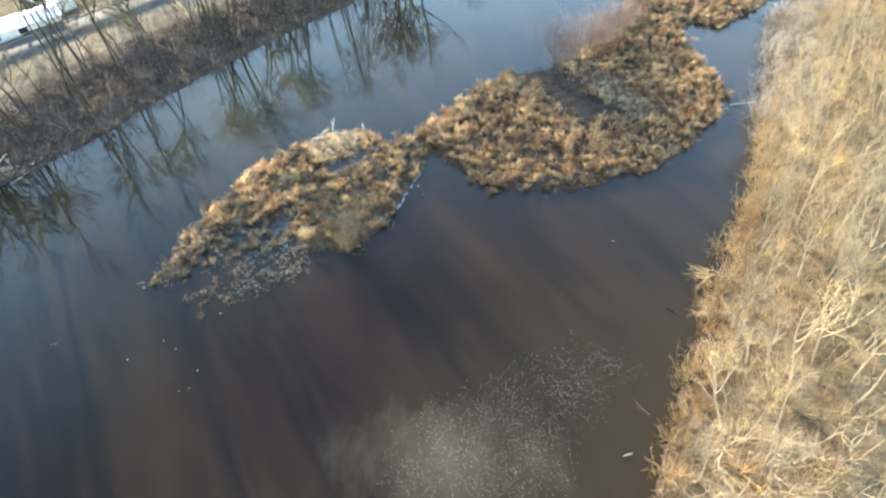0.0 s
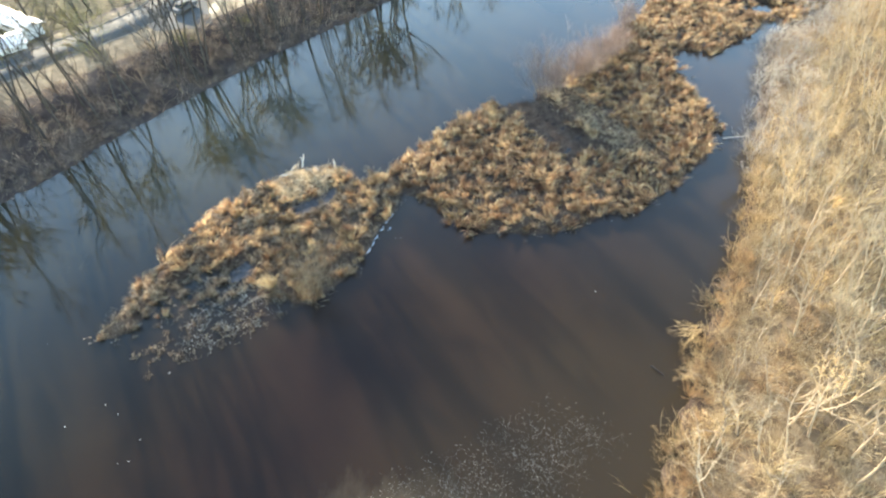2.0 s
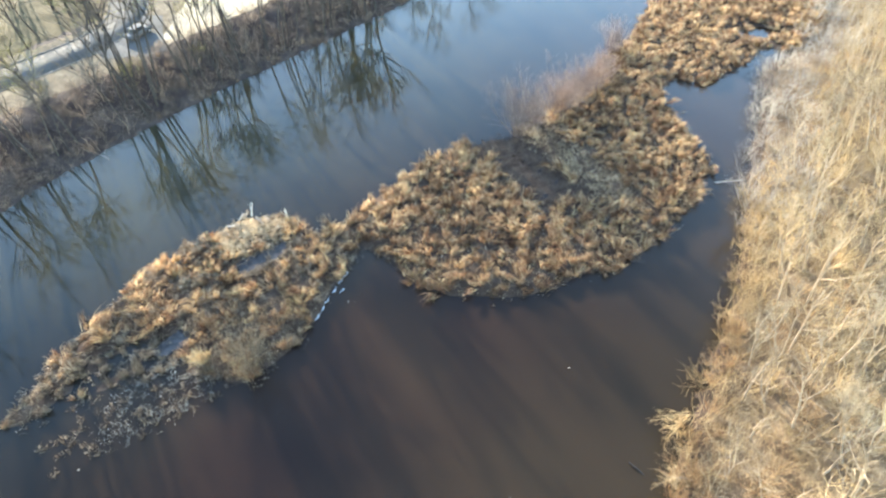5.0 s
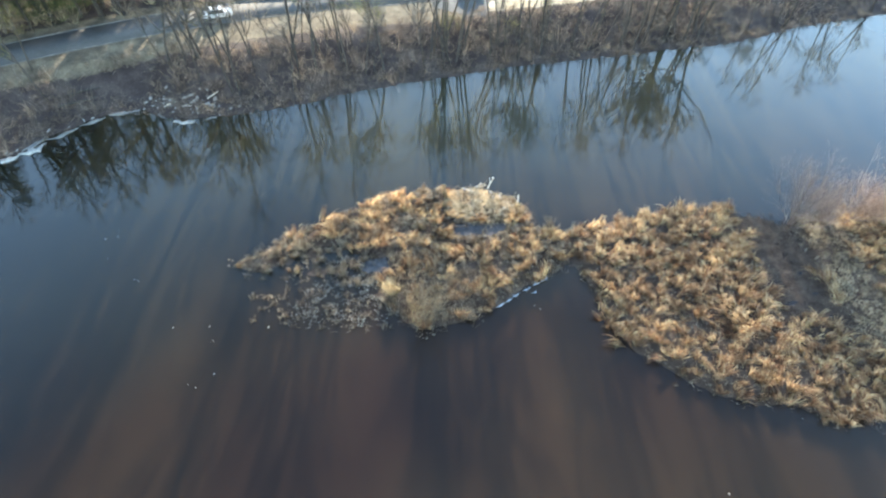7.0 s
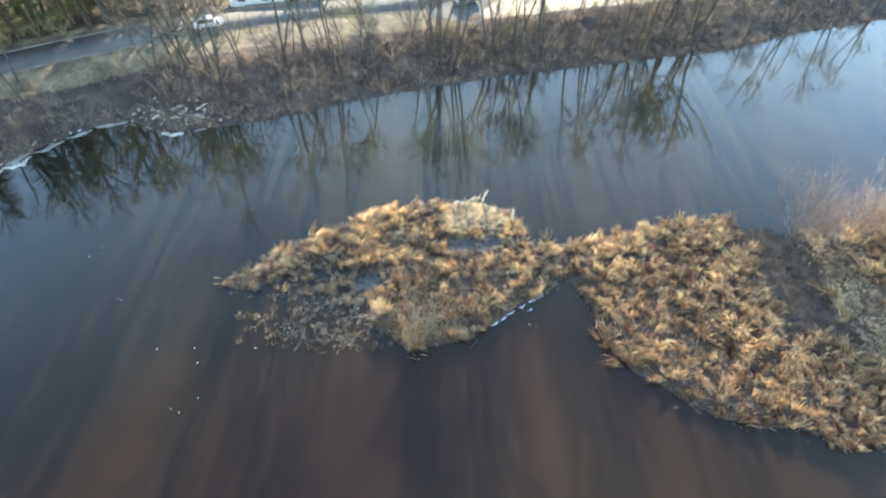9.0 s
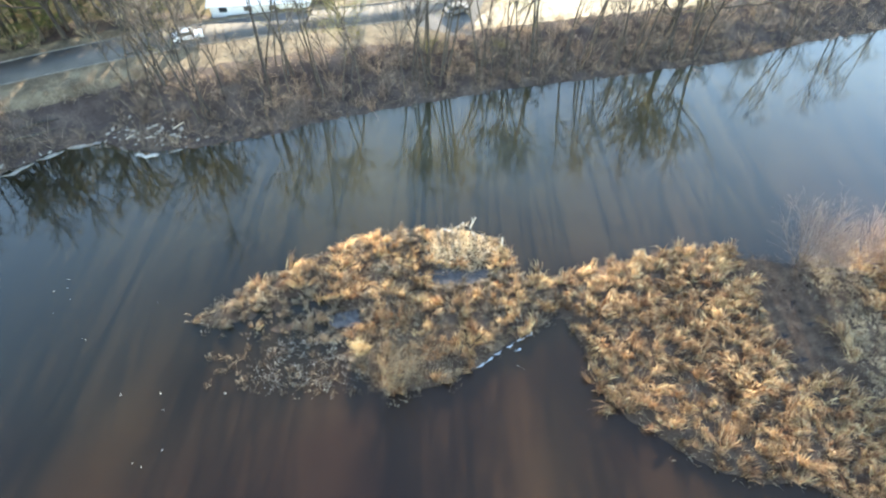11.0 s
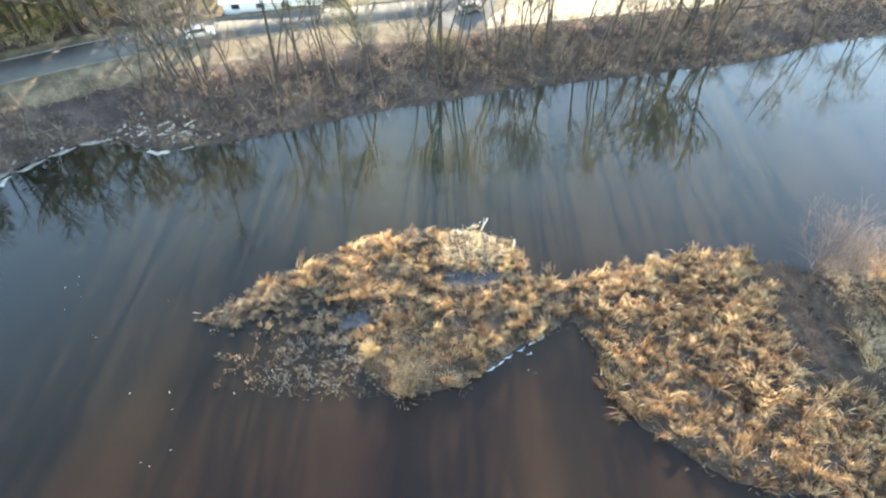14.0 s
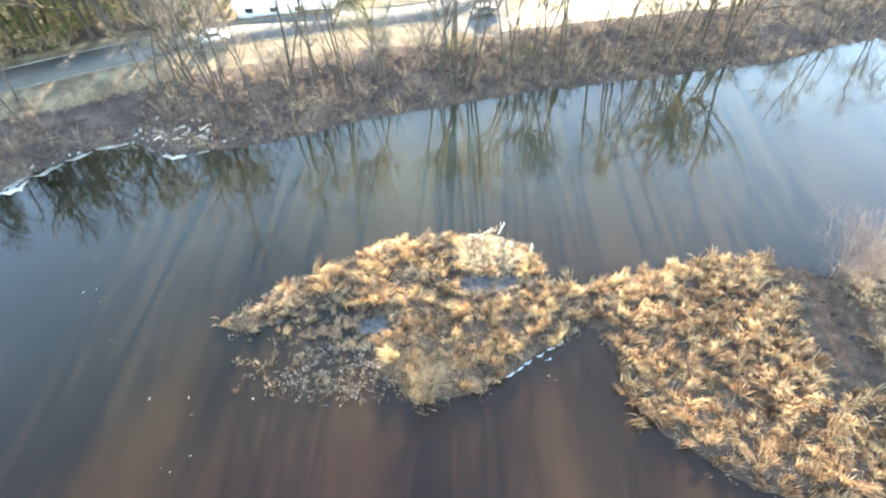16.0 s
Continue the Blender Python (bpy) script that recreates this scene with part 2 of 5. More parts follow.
    br = ramp_of(n, ((0.0, (0, 0, 0)), (0.75, (1, 1, 1))))
    l.new(mul.outputs["Value"], br.inputs["Fac"])
    l.new(mixed(n, l, br.outputs["Color"], murk, (0.066, 0.052, 0.034)), b.inputs["Base Color"])
    w1 = noise_of(n, l, 0.9, 3, 0.6)
    bump(n, l, b, w1.outputs["Fac"], 0.05, 0.03)
    return m


WATER = water_mat()


def plain(name, colour, rough=0.5, spec=0.5, metal=0.0, dirt=0.25, scale=3.0):
    m, n, l, b = material(name, rough, spec)
    b.inputs["Metallic"].default_value = metal
    nz = noise_of(n, l, scale, 5, 0.65)
    lo = tuple(c * (1 - dirt) for c in colour)
    r = ramp_of(n, ((0.3, lo), (0.65, colour)))
    l.new(nz.outputs["Fac"], r.inputs["Fac"])
    l.new(r.outputs["Color"], b.inputs["Base Color"])
    return m


WHITE_WALL = plain("white_painted_wall", (0.8, 0.8, 0.78), 0.7, 0.3, dirt=0.12)
FOAM = plain("white_foam", (0.5, 0.52, 0.54), 0.7, 0.3, dirt=0.5)
LEAF_PALE = plain("pale_leaf", (0.5, 0.46, 0.4), 0.7, 0.3, dirt=0.3)
WHITE_ROOF = plain("white_metal_roof", (0.6, 0.62, 0.63), 0.5, 0.4, dirt=0.1, scale=0.6)
ICE = plain("thin_ice", (0.48, 0.46, 0.41), 0.6, 0.4, dirt=0.65, scale=2.2)
ICE_DIRTY = plain("muddy_ice", (0.24, 0.23, 0.21), 0.6, 0.4, dirt=0.6, scale=2.2)
STONE = plain("pale_stone", (0.34, 0.31, 0.27), 0.85, 0.3, dirt=0.4, scale=4.0)
CAR_WHITE = plain("white_car_paint", (0.6, 0.6, 0.6), 0.7, 0.2, dirt=0.1)
CAR_GLASS = plain("dark_car_glass", (0.02, 0.025, 0.03), 0.3, 0.4, dirt=0.1)
RUBBER = plain("tyre_rubber", (0.025, 0.025, 0.025), 0.85, 0.2)
STEEL = plain("galvanised_steel", (0.55, 0.56, 0.57), 0.45, 0.5, 0.6)


# ---- mesh helpers ----
def mesh_np(name, verts, tris=None, quads=None, mat=None, smooth=False):
    """A mesh from arrays of places, triangles and quads."""
    verts = np.asarray(verts, np.float32)
    tris = np.zeros((0, 3), np.int32) if tris is None else np.asarray(tris, np.int32)
    quads = np.zeros((0, 4), np.int32) if quads is None else np.asarray(quads, np.int32)
    me = bpy.data.meshes.new(name)
    me.vertices.add(len(verts))
    me.vertices.foreach_set("co", verts.ravel())
    me.loops.add(tris.size + quads.size)
    me.loops.foreach_set("vertex_index", np.concatenate([tris.ravel(), quads.ravel()]))
    me.polygons.add(len(tris) + len(quads))
    starts = np.concatenate([np.arange(len(tris)) * 3, tris.size + np.arange(len(quads)) * 4])
    me.polygons.foreach_set("loop_start", starts.astype(np.int32))
    me.update(calc_edges=True)
    me.validate()
    if smooth:
        me.polygons.foreach_set("use_smooth", np.ones(len(me.polygons), bool))
    if mat:
        me.materials.append(mat)
    return me


def part(name, data, parent=None, label=""):
    """One mesh object; data is a mesh or (bmesh, material)."""
    if isinstance(data, tuple):
        bm, mat = data
        me = bpy.data.meshes.new(name)
        bm.to_mesh(me)
        bm.free()
        me.materials.append(mat)
        data = me
    ob = new(name, data)
    if parent:
        ob.parent = parent
    if label:
        ob["label"] = label
    return ob


def thing(name, label, category, group="", kind=""):
    return tagged(new(name), label, category, group, kind)


def tubes(branches, sides):
    """Tapered tubes round polylines: a list of (points, radii)."""
    V, Q, base = [], [], 0
    ang = np.arange(sides) * 2 * np.pi / sides
    ca, sa = np.cos(ang)[None, :, None], np.sin(ang)[None, :, None]
    for pts, rad in branches:
        pts = np.asarray(pts, float)
        k = len(pts)
        d = np.gradient(pts, axis=0)
        d /= np.linalg.norm(d, axis=1)[:, None] + 1e-9
        ref = np.array([0.0, 0, 1]) if abs(d[0][2]) < 0.9 else np.array([1.0, 0, 0])
        u = np.cross(d, ref)
        u /= np.linalg.norm(u, axis=1)[:, None] + 1e-9
        w = np.cross(d, u)
        V.append((pts[:, None, :] + np.asarray(rad)[:, None, None] * (ca * u[:, None, :] + sa * w[:, None, :])).reshape(-1, 3))
        i, j = np.meshgrid(np.arange(k - 1), np.arange(sides), indexing="ij")
        a, b = base + i * sides + j, base + i * sides + (j + 1) % sides
        Q.append(np.stack([a, b, b + sides, a + sides], -1).reshape(-1, 4))
        base += k * sides
    return np.concatenate(V), np.concatenate(Q)


def spikes(branches):
    """Slim three-sided twigs that end in a point, for straight branches."""
    p = np.array([b[0][0] for b in branches])
    q = np.array([b[0][-1] for b in branches])
    r = np.array([b[1][0] for b in branches])[:, None] * 1.15
    d = q - p
    u = np.cross(d, np.where(np.abs(d[:, 2:]) < 0.9 * np.linalg.norm(d, axis=1)[:, None], [[0.0, 0, 1]], [[1.0, 0, 0]]))
    u /= np.linalg.norm(u, axis=1)[:, None] + 1e-9
    w = np.cross(d, u)
    w /= np.linalg.norm(w, axis=1)[:, None] + 1e-9
    V = np.stack([p + r * u, p + r * (-0.5 * u + 0.87 * w), p + r * (-0.5 * u - 0.87 * w), q], 1).reshape(-1, 3)
    i = np.arange(len(p))[:, None] * 4
    return V, np.concatenate([i + (0, 1, 3), i + (1, 2, 3), i + (2, 0, 3)])


def joined(name, tubed, spiked, mat):
    """One mesh of tubes and pointed twigs."""
    V, Q, T, base = [], [], [], 0
    for branches, sides in tubed:
        v, q = tubes(branches, sides)
        V.append(v), Q.append(q + base)
        base += len(v)
    for branches in spiked:
        v, t = spikes(branches)
        V.append(v), T.append(t + base)
        base += len(v)
    return mesh_np(name, np.concatenate(V), np.concatenate(T), np.concatenate(Q), mat)


def shoot(rng, p, d, length, r0, r1, n, wander=0.12, lift=0.05):
    """One wandering branch from p."""
    pts, d = [np.array(p, float)], np.array(d, float)
    for _ in range(n):
        d = d + rng.normal(0, wander, 3) + np.array([0, 0, lift])
        d /= np.linalg.norm(d)
        pts.append(pts[-1] + d * length / n)
    return np.array(pts), np.linspace(r0, r1, n + 1)


def turned(rng, d, angle):
    """A direction at that angle from d, on a side chosen by chance."""
    d = np.asarray(d) / np.linalg.norm(d)
    s = np.cross(d, rng.normal(0, 1, 3))
    s /= np.linalg.norm(s) + 1e-9
    return d * math.cos(angle) + s * math.sin(angle)


def forks(rng, parents, count, lo, hi, angle, ratio, r, n, wander, lift, fall=0.5):
    """Children along each parent branch."""
    out = []
    for pts, rad in parents:
        whole = np.linalg.norm(np.diff(pts, axis=0), axis=1).sum()
        for _ in range(max(1, int(count + rng.uniform(-0.5, 0.5)))):
            f = rng.uniform(lo, hi)
            k = f * (len(pts) - 1)
            i = min(int(k), len(pts) - 2)
            p = pts[i] + (pts[i + 1] - pts[i]) * (k - i)
            rr = rad[i] + (rad[i + 1] - rad[i]) * (k - i)
            d = turned(rng, pts[i + 1] - pts[i], radians(rng.uniform(*angle)))
            if d[2] < -0.2:
                d[2] *= -0.5
            ln = whole * rng.uniform(*ratio) * (1 - fall * (f - lo) / (hi - lo + 1e-6))
            r0 = min(rr * 0.75, r)
            out.append(shoot(rng, p, d, ln, r0, r0 * 0.35, n, wander, lift))
    return out


# ---- plan of the river ----
FAR_SHORE = [(-130, -70), (-96, -14), (-80, 12), (-69.4, 31.4), (-68.8, 37), (-67.6, 42.5), (-64.4, 46.8), (-58.4, 47.8), (-53.8, 52.2), (-46.8, 60.4), (-42.5, 67), (-37.2, 73.5), (-26.8, 86), (-13.6, 100),
             (0.9, 115), (8, 126), (16, 135.5), (34, 156), (70, 190), (130, 240), (300, 380)]
RIGHT_SHORE = [(-60, -75), (-22, -32), (-1.5, -11.8), (8.6, 0.0), (16.6, 11.4), (22.9, 22.0), (26.7, 28.4), (30.9, 36.8), (36.0, 45.0), (40.9, 53.5), (46.4, 67.2), (53.6, 82.3), (58, 92.4),
               (70, 103), (80, 120), (110, 150), (180, 210), (330, 330)]
ROAD = [(-160, -90), (-125, -32), (-100, 12), (-84, 44.5), (-76, 58.5), (-67, 70.8), (-57.5, 82), (-50, 89), (-44.5, 94.5), (-42.3, 101), (-44.5, 109), (-52, 122), (-70, 150), (-110, 220)]
ISLAND_A = [(-32.0, 34.6), (-30.2, 40.6), (-28.2, 45.8), (-24.8, 52), (-21.6, 56), (-15.8, 60), (-11.2, 60.6), (-7.4, 57.8), (-4.6, 59), (-2.0, 55.2), (-4.3, 50.5),
            (-5.9, 45.0), (-8.1, 41.8), (-10.4, 39.0), (-13.4, 39.8), (-17.6, 40), (-24.0, 38.2), (-28.4, 35.6)]
ISLAND_B = [(-4.2, 59.4), (-0.6, 63.8), (4, 69.4), (9.7, 74.2), (16.5, 77), (21.5, 80.6), (31, 90.5), (38, 101), (45, 113), (56, 128), (76, 132), (80, 119), (71, 102.5), (66, 98.5), (58.4, 98.8),
            (57.2, 95.4), (47.2, 88.6), (43, 90), (39.3, 86.2), (40.6, 79.6), (42.4, 70.6), (39.1, 64), (31.4, 55.8), (26.4, 52.4), (23.8, 52.6), (18.2, 49.5), (12.9, 49.2), (8.2, 49.5),
            (5.2, 50.6), (2.1, 53.8), (-0.6, 55.6), (-2.4, 56.4)]
BARE = [(-75, 45), (-69.8, 53), (-64.6, 50.4), (-66.8, 46.4), (-71, 41)]
POOLS = [[(-15.9, 53.2), (-13.0, 55.6), (-10.6, 57.0), (-9.5, 55.7), (-11.8, 53.3), (-14.6, 51.9)], [(-21.4, 42.4), (-19.0, 45.0), (-17.5, 43.6), (-19.8, 41.6)],
         [(56, 104), (62, 106), (66, 104), (60, 101.5)]]
OPEN_WATER = [(-29.0, 38.0), (-26.6, 42.2), (-22.4, 45.2), (-20.4, 43.6), (-17.6, 43.4), (-16.4, 41.4), (-14.8, 39.2), (-17.0, 37.0), (-22.3, 35.0), (-29.4, 34.6)]
SHALLOWS = [(-27.6, 35.6), (-28.4, 30.6), (-26.9, 30.0), (-22.3, 31.7), (-17.5, 34.8), (-12.6, 38.0), (-14.0, 40.4), (-18, 42), (-25, 41)]


def seg_dist(px, py, line):
    best = np.full(np.shape(px), 1e9)
    for (ax, ay), (bx, by) in zip(line[:-1], line[1:]):
        dx, dy = bx - ax, by - ay
        t = np.clip(((px - ax) * dx + (py - ay) * dy) / (dx * dx + dy * dy), 0, 1)
        best = np.minimum(best, np.hypot(px - ax - t * dx, py - ay - t * dy))
    return best


def inside(px, py, poly):
    c = np.zeros(np.shape(px), bool)
    for (ax, ay), (bx, by) in zip(poly, poly[1:] + poly[:1]):
        if ay != by:
            c ^= ((ay > py) != (by > py)) & (px < (bx - ax) * (py - ay) / (by - ay) + ax)
    return c


FAR_LAND = FAR_SHORE + [(300, 4000), (-4000, 4000), (-4000, -70)]
RIGHT_LAND = RIGHT_SHORE + [(4000, 330), (4000, -75)]


def signed(px, py, poly, line=None):
    d = seg_dist(px, py, line or poly + poly[:1])
    return np.where(inside(px, py, poly), d, -d)


def f_in(x, y):
    return signed(x, y, FAR_LAND, FAR_SHORE)


def r_in(x, y):
    return signed(x, y, RIGHT_LAND, RIGHT_SHORE)


def rolling(px, py, size, seed):
    """A cheap smooth unevenness of about -1 to 1."""
    k = 2 * np.pi / size
    return (np.sin(px * k + seed) * np.cos(py * k * 0.83 + seed * 1.7) + 0.6 * np.sin((px + py) * k * 1.9 + seed * 2.3) + 0.4 * np.cos((px - 1.3 * py) * k * 3.1 + seed)) / 2.0


def smooth(t):
    t = np.clip(t, 0, 1)
    return t * t * (3 - 2 * t)


def ragged(px, py):
    return 0.55 * rolling(px, py, 7.0, 1.0) + 0.3 * rolling(px, py, 2.6, 4.0)


def in_shade_band(x, y):
    """The strip of low sedge across the larger island, laid along a tree shadow."""
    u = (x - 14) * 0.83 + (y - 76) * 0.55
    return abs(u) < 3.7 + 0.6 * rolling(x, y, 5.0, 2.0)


def land_height(px, py):
    px, py = np.asarray(px, float), np.asarray(py, float)
    rag = ragged(px, py)
    f = signed(px, py, FAR_LAND, FAR_SHORE) + rag
    r = signed(px, py, RIGHT_LAND, RIGHT_SHORE) + 1.5 * rag + 0.5 * rolling(px, py, 1.7, 3.0)
    road = seg_dist(px, py, ROAD)
    rough = 0.25 * rolling(px, py, 9, 2.0) + 0.12 * rolling(px, py, 3.1, 5.0)
    bank = 0.25 * smooth(f / 0.8) + 2.7 * smooth((f - 0.5) / 11.5) + rough * smooth(f / 3) * smooth((road - 6.5) / 5)
    right = 0.3 * smooth(r / 0.9) + 1.2 * smooth((r - 0.5) / 9) + rough * smooth(r / 3)
    isl = np.maximum(signed(px, py, ISLAND_A), signed(px, py, ISLAND_B)) + 0.8 * rag
    for pool in POOLS:
        isl = np.minimum(isl, -signed(px, py, pool))
    isl = np.where(inside(px, py, OPEN_WATER), np.minimum(isl, 0.35 * rolling(px, py, 3.4, 2.2) - 0.06), isl)
    mound = 0.45 * smooth(isl / 1.5) + 0.12 * rolling(px, py, 2.4, 3.0) * smooth(isl / 1.5)
    mound = np.where(in_shade_band(px, py) & inside(px, py, ISLAND_B), 0.3 * mound - 0.1 + 0.08 * rolling(px, py, 3.3, 1.0), mound)
    bed = -0.9 * smooth(np.minimum(np.minimum(-f, -r), -isl) / 3)
    h = np.where(f > 0, bank, np.where(r > 0, right, np.where(isl > 0, mound, bed)))
    h = np.where((f > 0), h - 0.95 * smooth((f - 27) / 3), h)
    return np.where((f > 0) & (road < 6.5), 2.95, h)


# ---- ground and water ----
def build_ground():
    fine_x, fine_y = np.arange(-110, 100.1, 1.0), np.arange(-40, 160.1, 1.0)
    far = np.array([1.0, 6, 14, 30, 60, 120, 250, 500, 1000, 2000, 3500])
    xs = np.concatenate([-110 - far[::-1], fine_x, 100 + far])
    ys = np.concatenate([-40 - far[::-1], fine_y, 160 + far])
    gx, gy = np.meshgrid(xs, ys, indexing="ij")
    gz = land_height(gx, gy)
    V = np.stack([gx, gy, gz], -1).reshape(-1, 3)
    nx, ny = gx.shape
    i, j = np.meshgrid(np.arange(nx - 1), np.arange(ny - 1), indexing="ij")
    a = i * ny + j
    Q = np.stack([a, a + ny, a + ny + 1, a + 1], -1).reshape(-1, 4)
    me = mesh_np("ground", V, quads=Q, mat=GROUND, smooth=True)
    x, y = V[:, 0], V[:, 1]
    f, r, road = f_in(x, y), r_in(x, y), seg_dist(x, y, ROAD)
    masks = {"right_bank": smooth((r - 0.3) / 1.8), "far_bank": smooth(0.5 + f / 2), "verge": smooth((9.0 - road) / 3) * (f > 0),
             "lawn": smooth((f - 29) / 3), "field": smooth((f - 11.5) / 2) * smooth((x + 38) / 2) * smooth((y - 84) / 2)}
    for key, value in masks.items():
        me.attributes.new(key, "FLOAT", "POINT").data.foreach_set("value", value.astype(np.float32))
    tagged(new("ground", me), "river banks of leaf litter, mud and dry winter grass", "ground", kind="structure")


build_ground()
water_me = mesh_np("water", [(-3600, -3500, 0), (3600, -3500, 0), (3600, 3600, 0), (-3600, 3600, 0)], quads=[(0, 1, 2, 3)], mat=WATER)
tagged(new("water", water_me), "calm brown river reflecting blue sky and bare trees", "water", kind="structure")


def ribbon(name, line, left, right, z, thick, mat, step=2.0):
    """A strip along a line, from offset left to offset right, with a top and sides."""
    pts = []
    for (ax, ay), (bx, by) in zip(line[:-1], line[1:]):
        n = max(1, int(math.hypot(bx - ax, by - ay) / step))
        pts += [(ax + (bx - ax) * k / n, ay + (by - ay) * k / n) for k in range(n)]
    pts = np.array(pts + [line[-1]], float)
    for _ in range(12):
        pts[1:-1] = (pts[:-2] + 2 * pts[1:-1] + pts[2:]) / 4
    d = np.gradient(pts, axis=0)
    d /= np.linalg.norm(d, axis=1)[:, None]
    nrm = np.stack([-d[:, 1], d[:, 0]], -1)
    a, b = pts + nrm * left, pts + nrm * right
    k = len(pts)
    top, low = np.full((k, 1), z), np.full((k, 1), z - thick)
    V = np.concatenate([np.hstack([a, low]), np.hstack([a, top]), np.hstack([b, top]), np.hstack([b, low])])
    i = np.arange(k - 1)
    Q = np.concatenate([np.stack([s * k + i, s * k + i + 1, (s + 1) * k + i + 1, (s + 1) * k + i], -1) for s in range(3)])
    return mesh_np(name, V, quads=Q[:, ::-1], mat=mat)


tagged(new("road", ribbon("road", ROAD, -1.3, 4.8, 3.0, 0.2, ASPHALT)), "grey asphalt road along the far bank", "road", kind="structure")
tagged(new("kerb_river_side", ribbon("kerb_river_side", ROAD, -1.45, -1.3, 3.04, 0.3, CONCRETE)), "pale concrete edge of the road", "kerb", kind="structure")
tagged(new("kerb_far_side", ribbon("kerb_far_side", ROAD, 4.8, 5.0, 3.1, 0.3, CONCRETE)), "pale concrete kerb beside the road", "kerb", kind="structure")


# ---- trees and shrubs ----
def bare_tree(name, seed, height, radius, bark, twig, label, lean=0.05, limbs=9, first=0.3, spread=(28, 55), dense=1.0, stems=1, bends=2, twiggy=1.3):
    """A leafless tree: an Empty with a trunk and a crown of limbs and twigs."""
    rng = np.random.default_rng(seed)
    trunks = []
    for s in range(stems):
        d = np.array([rng.normal(0, lean + 0.16 * (stems > 1)), rng.normal(0, lean + 0.16 * (stems > 1)), 1.0])
        trunks.append(shoot(rng, (rng.normal(0, 0.25) * (stems > 1), rng.normal(0, 0.25) * (stems > 1), -0.4), d, height * rng.uniform(0.85, 1.0), radius, radius * 0.18, 9, 0.06, 0.05))
    main = forks(rng, trunks, limbs / stems, first, 0.95, spread, (0.38, 0.55), radius * 0.55, 6, 0.13, 0.08, 0.6)
    sub = forks(rng, main, 5.0 * dense, 0.25, 1.0, (25, 55), (0.35, 0.6), radius * 0.22, 4, 0.15, 0.05)
    fine = forks(rng, sub, 4.6 * dense, 0.2, 1.0, (20, 55), (0.4, 0.75), 0.02, bends, 0.14, 0.05, 0.4)
    fine += forks(rng, main + trunks, 6 * dense, 0.45, 1.0, (25, 60), (0.1, 0.22), 0.022, 2, 0.15, 0.05, 0.3)
    last = forks(rng, fine, twiggy * dense, 0.3, 1.0, (20, 50), (0.4, 0.8), 0.012, 1, 0.1, 0.03, 0.2)
    t = thing(name, label, "tree")
    v1, q1 = tubes(trunks, 7)
    v2, q2 = tubes(main, 5)
    part("trunk", mesh_np("trunk", np.concatenate([v1, v2]), quads=np.concatenate([q1, q2 + len(v1)]), mat=bark, smooth=True), t)
    part("crown", joined("crown", [(sub, 3)], [fine, last], twig), t)
    return t


def shrub(name, seed, height, twig, label, stems=14, spread=0.55, dense=1.0, category="shrub", thick=0.022):
    rng = np.random.default_rng(seed)
    main = []
    for _ in range(stems):
        d = np.array([rng.normal(0, spread), rng.normal(0, spread), 1.0])
        main.append(shoot(rng, (rng.normal(0, 0.2), rng.normal(0, 0.2), -0.25), d, height * rng.uniform(0.6, 1.05), thick, thick * 0.4, 4, 0.12, 0.04))
    sub = forks(rng, main, 5 * dense, 0.25, 1.0, (18, 50), (0.3, 0.55), thick * 0.6, 2, 0.14, 0.05)
    fine = forks(rng, sub, 2.5 * dense, 0.2, 1.0, (18, 50), (0.4, 0.8), thick * 0.45, 1, 0.1, 0.03)
    return tagged(new(name, joined(name, [(main, 4), (sub, 3)], [fine], twig)), label, category)


def spots(rng, n, box, gap, accept):
    """Up to n places in a box, at least gap apart, which accept() takes."""
    x, y = rng.uniform(box[0], box[1], n * 60), rng.uniform(box[2], box[3], n * 60)
    ok = accept(x, y)
    out, cells = [], {}
    for p in zip(x[ok].tolist(), y[ok].tolist()):
        c = (int(p[0] // gap), int(p[1] // gap))
        near = [q for a in (-1, 0, 1) for b in (-1, 0, 1) for q in cells.get((c[0] + a, c[1] + b), ())]
        if all((p[0] - q[0]) ** 2 + (p[1] - q[1]) ** 2 > gap * gap for q in near):
            out.append(p)
            cells.setdefault(c, []).append(p)
            if len(out) >= n:
                break
    return out


def between(v, lo, hi):
    return (v > lo) & (v < hi)


def heights(places):
    a = np.array(places, float)
    return land_height(a[:, 0], a[:, 1])


def ground_z(x, y):
    return float(heights([(x, y)])[0])


def plant(kinds, places, rng, group, lo=0.8, hi=1.15, tilt=3.0, lean=0.0):
    """Sets the kinds down at the places; the first ones are the originals."""
    used = set()
    for (x, y), z in zip(places, heights(places)):
        k = kinds[int(rng.integers(len(kinds)))]
        s = rng.uniform(lo, hi)
        m = pose(x, y, float(z), 0, lean, 0) @ pose(0, 0, 0, rng.normal(0, tilt), rng.normal(0, tilt), rng.uniform(0, 360))
        k["group"] = group
        if k.name in used:
            ob = copy_thing(k, m)
        else:
            used.add(k.name)
            ob = k
            ob.matrix_basis = m
        ob.scale = (s, s, s * rng.uniform(0.92, 1.08))


def open_edge(x, y):
    """Depth of the strip along the channel where only grey bushes grow."""
    return 5.2 * smooth((y - 60) / 14) * (1 - 0.5 * smooth((y - 100) / 10))


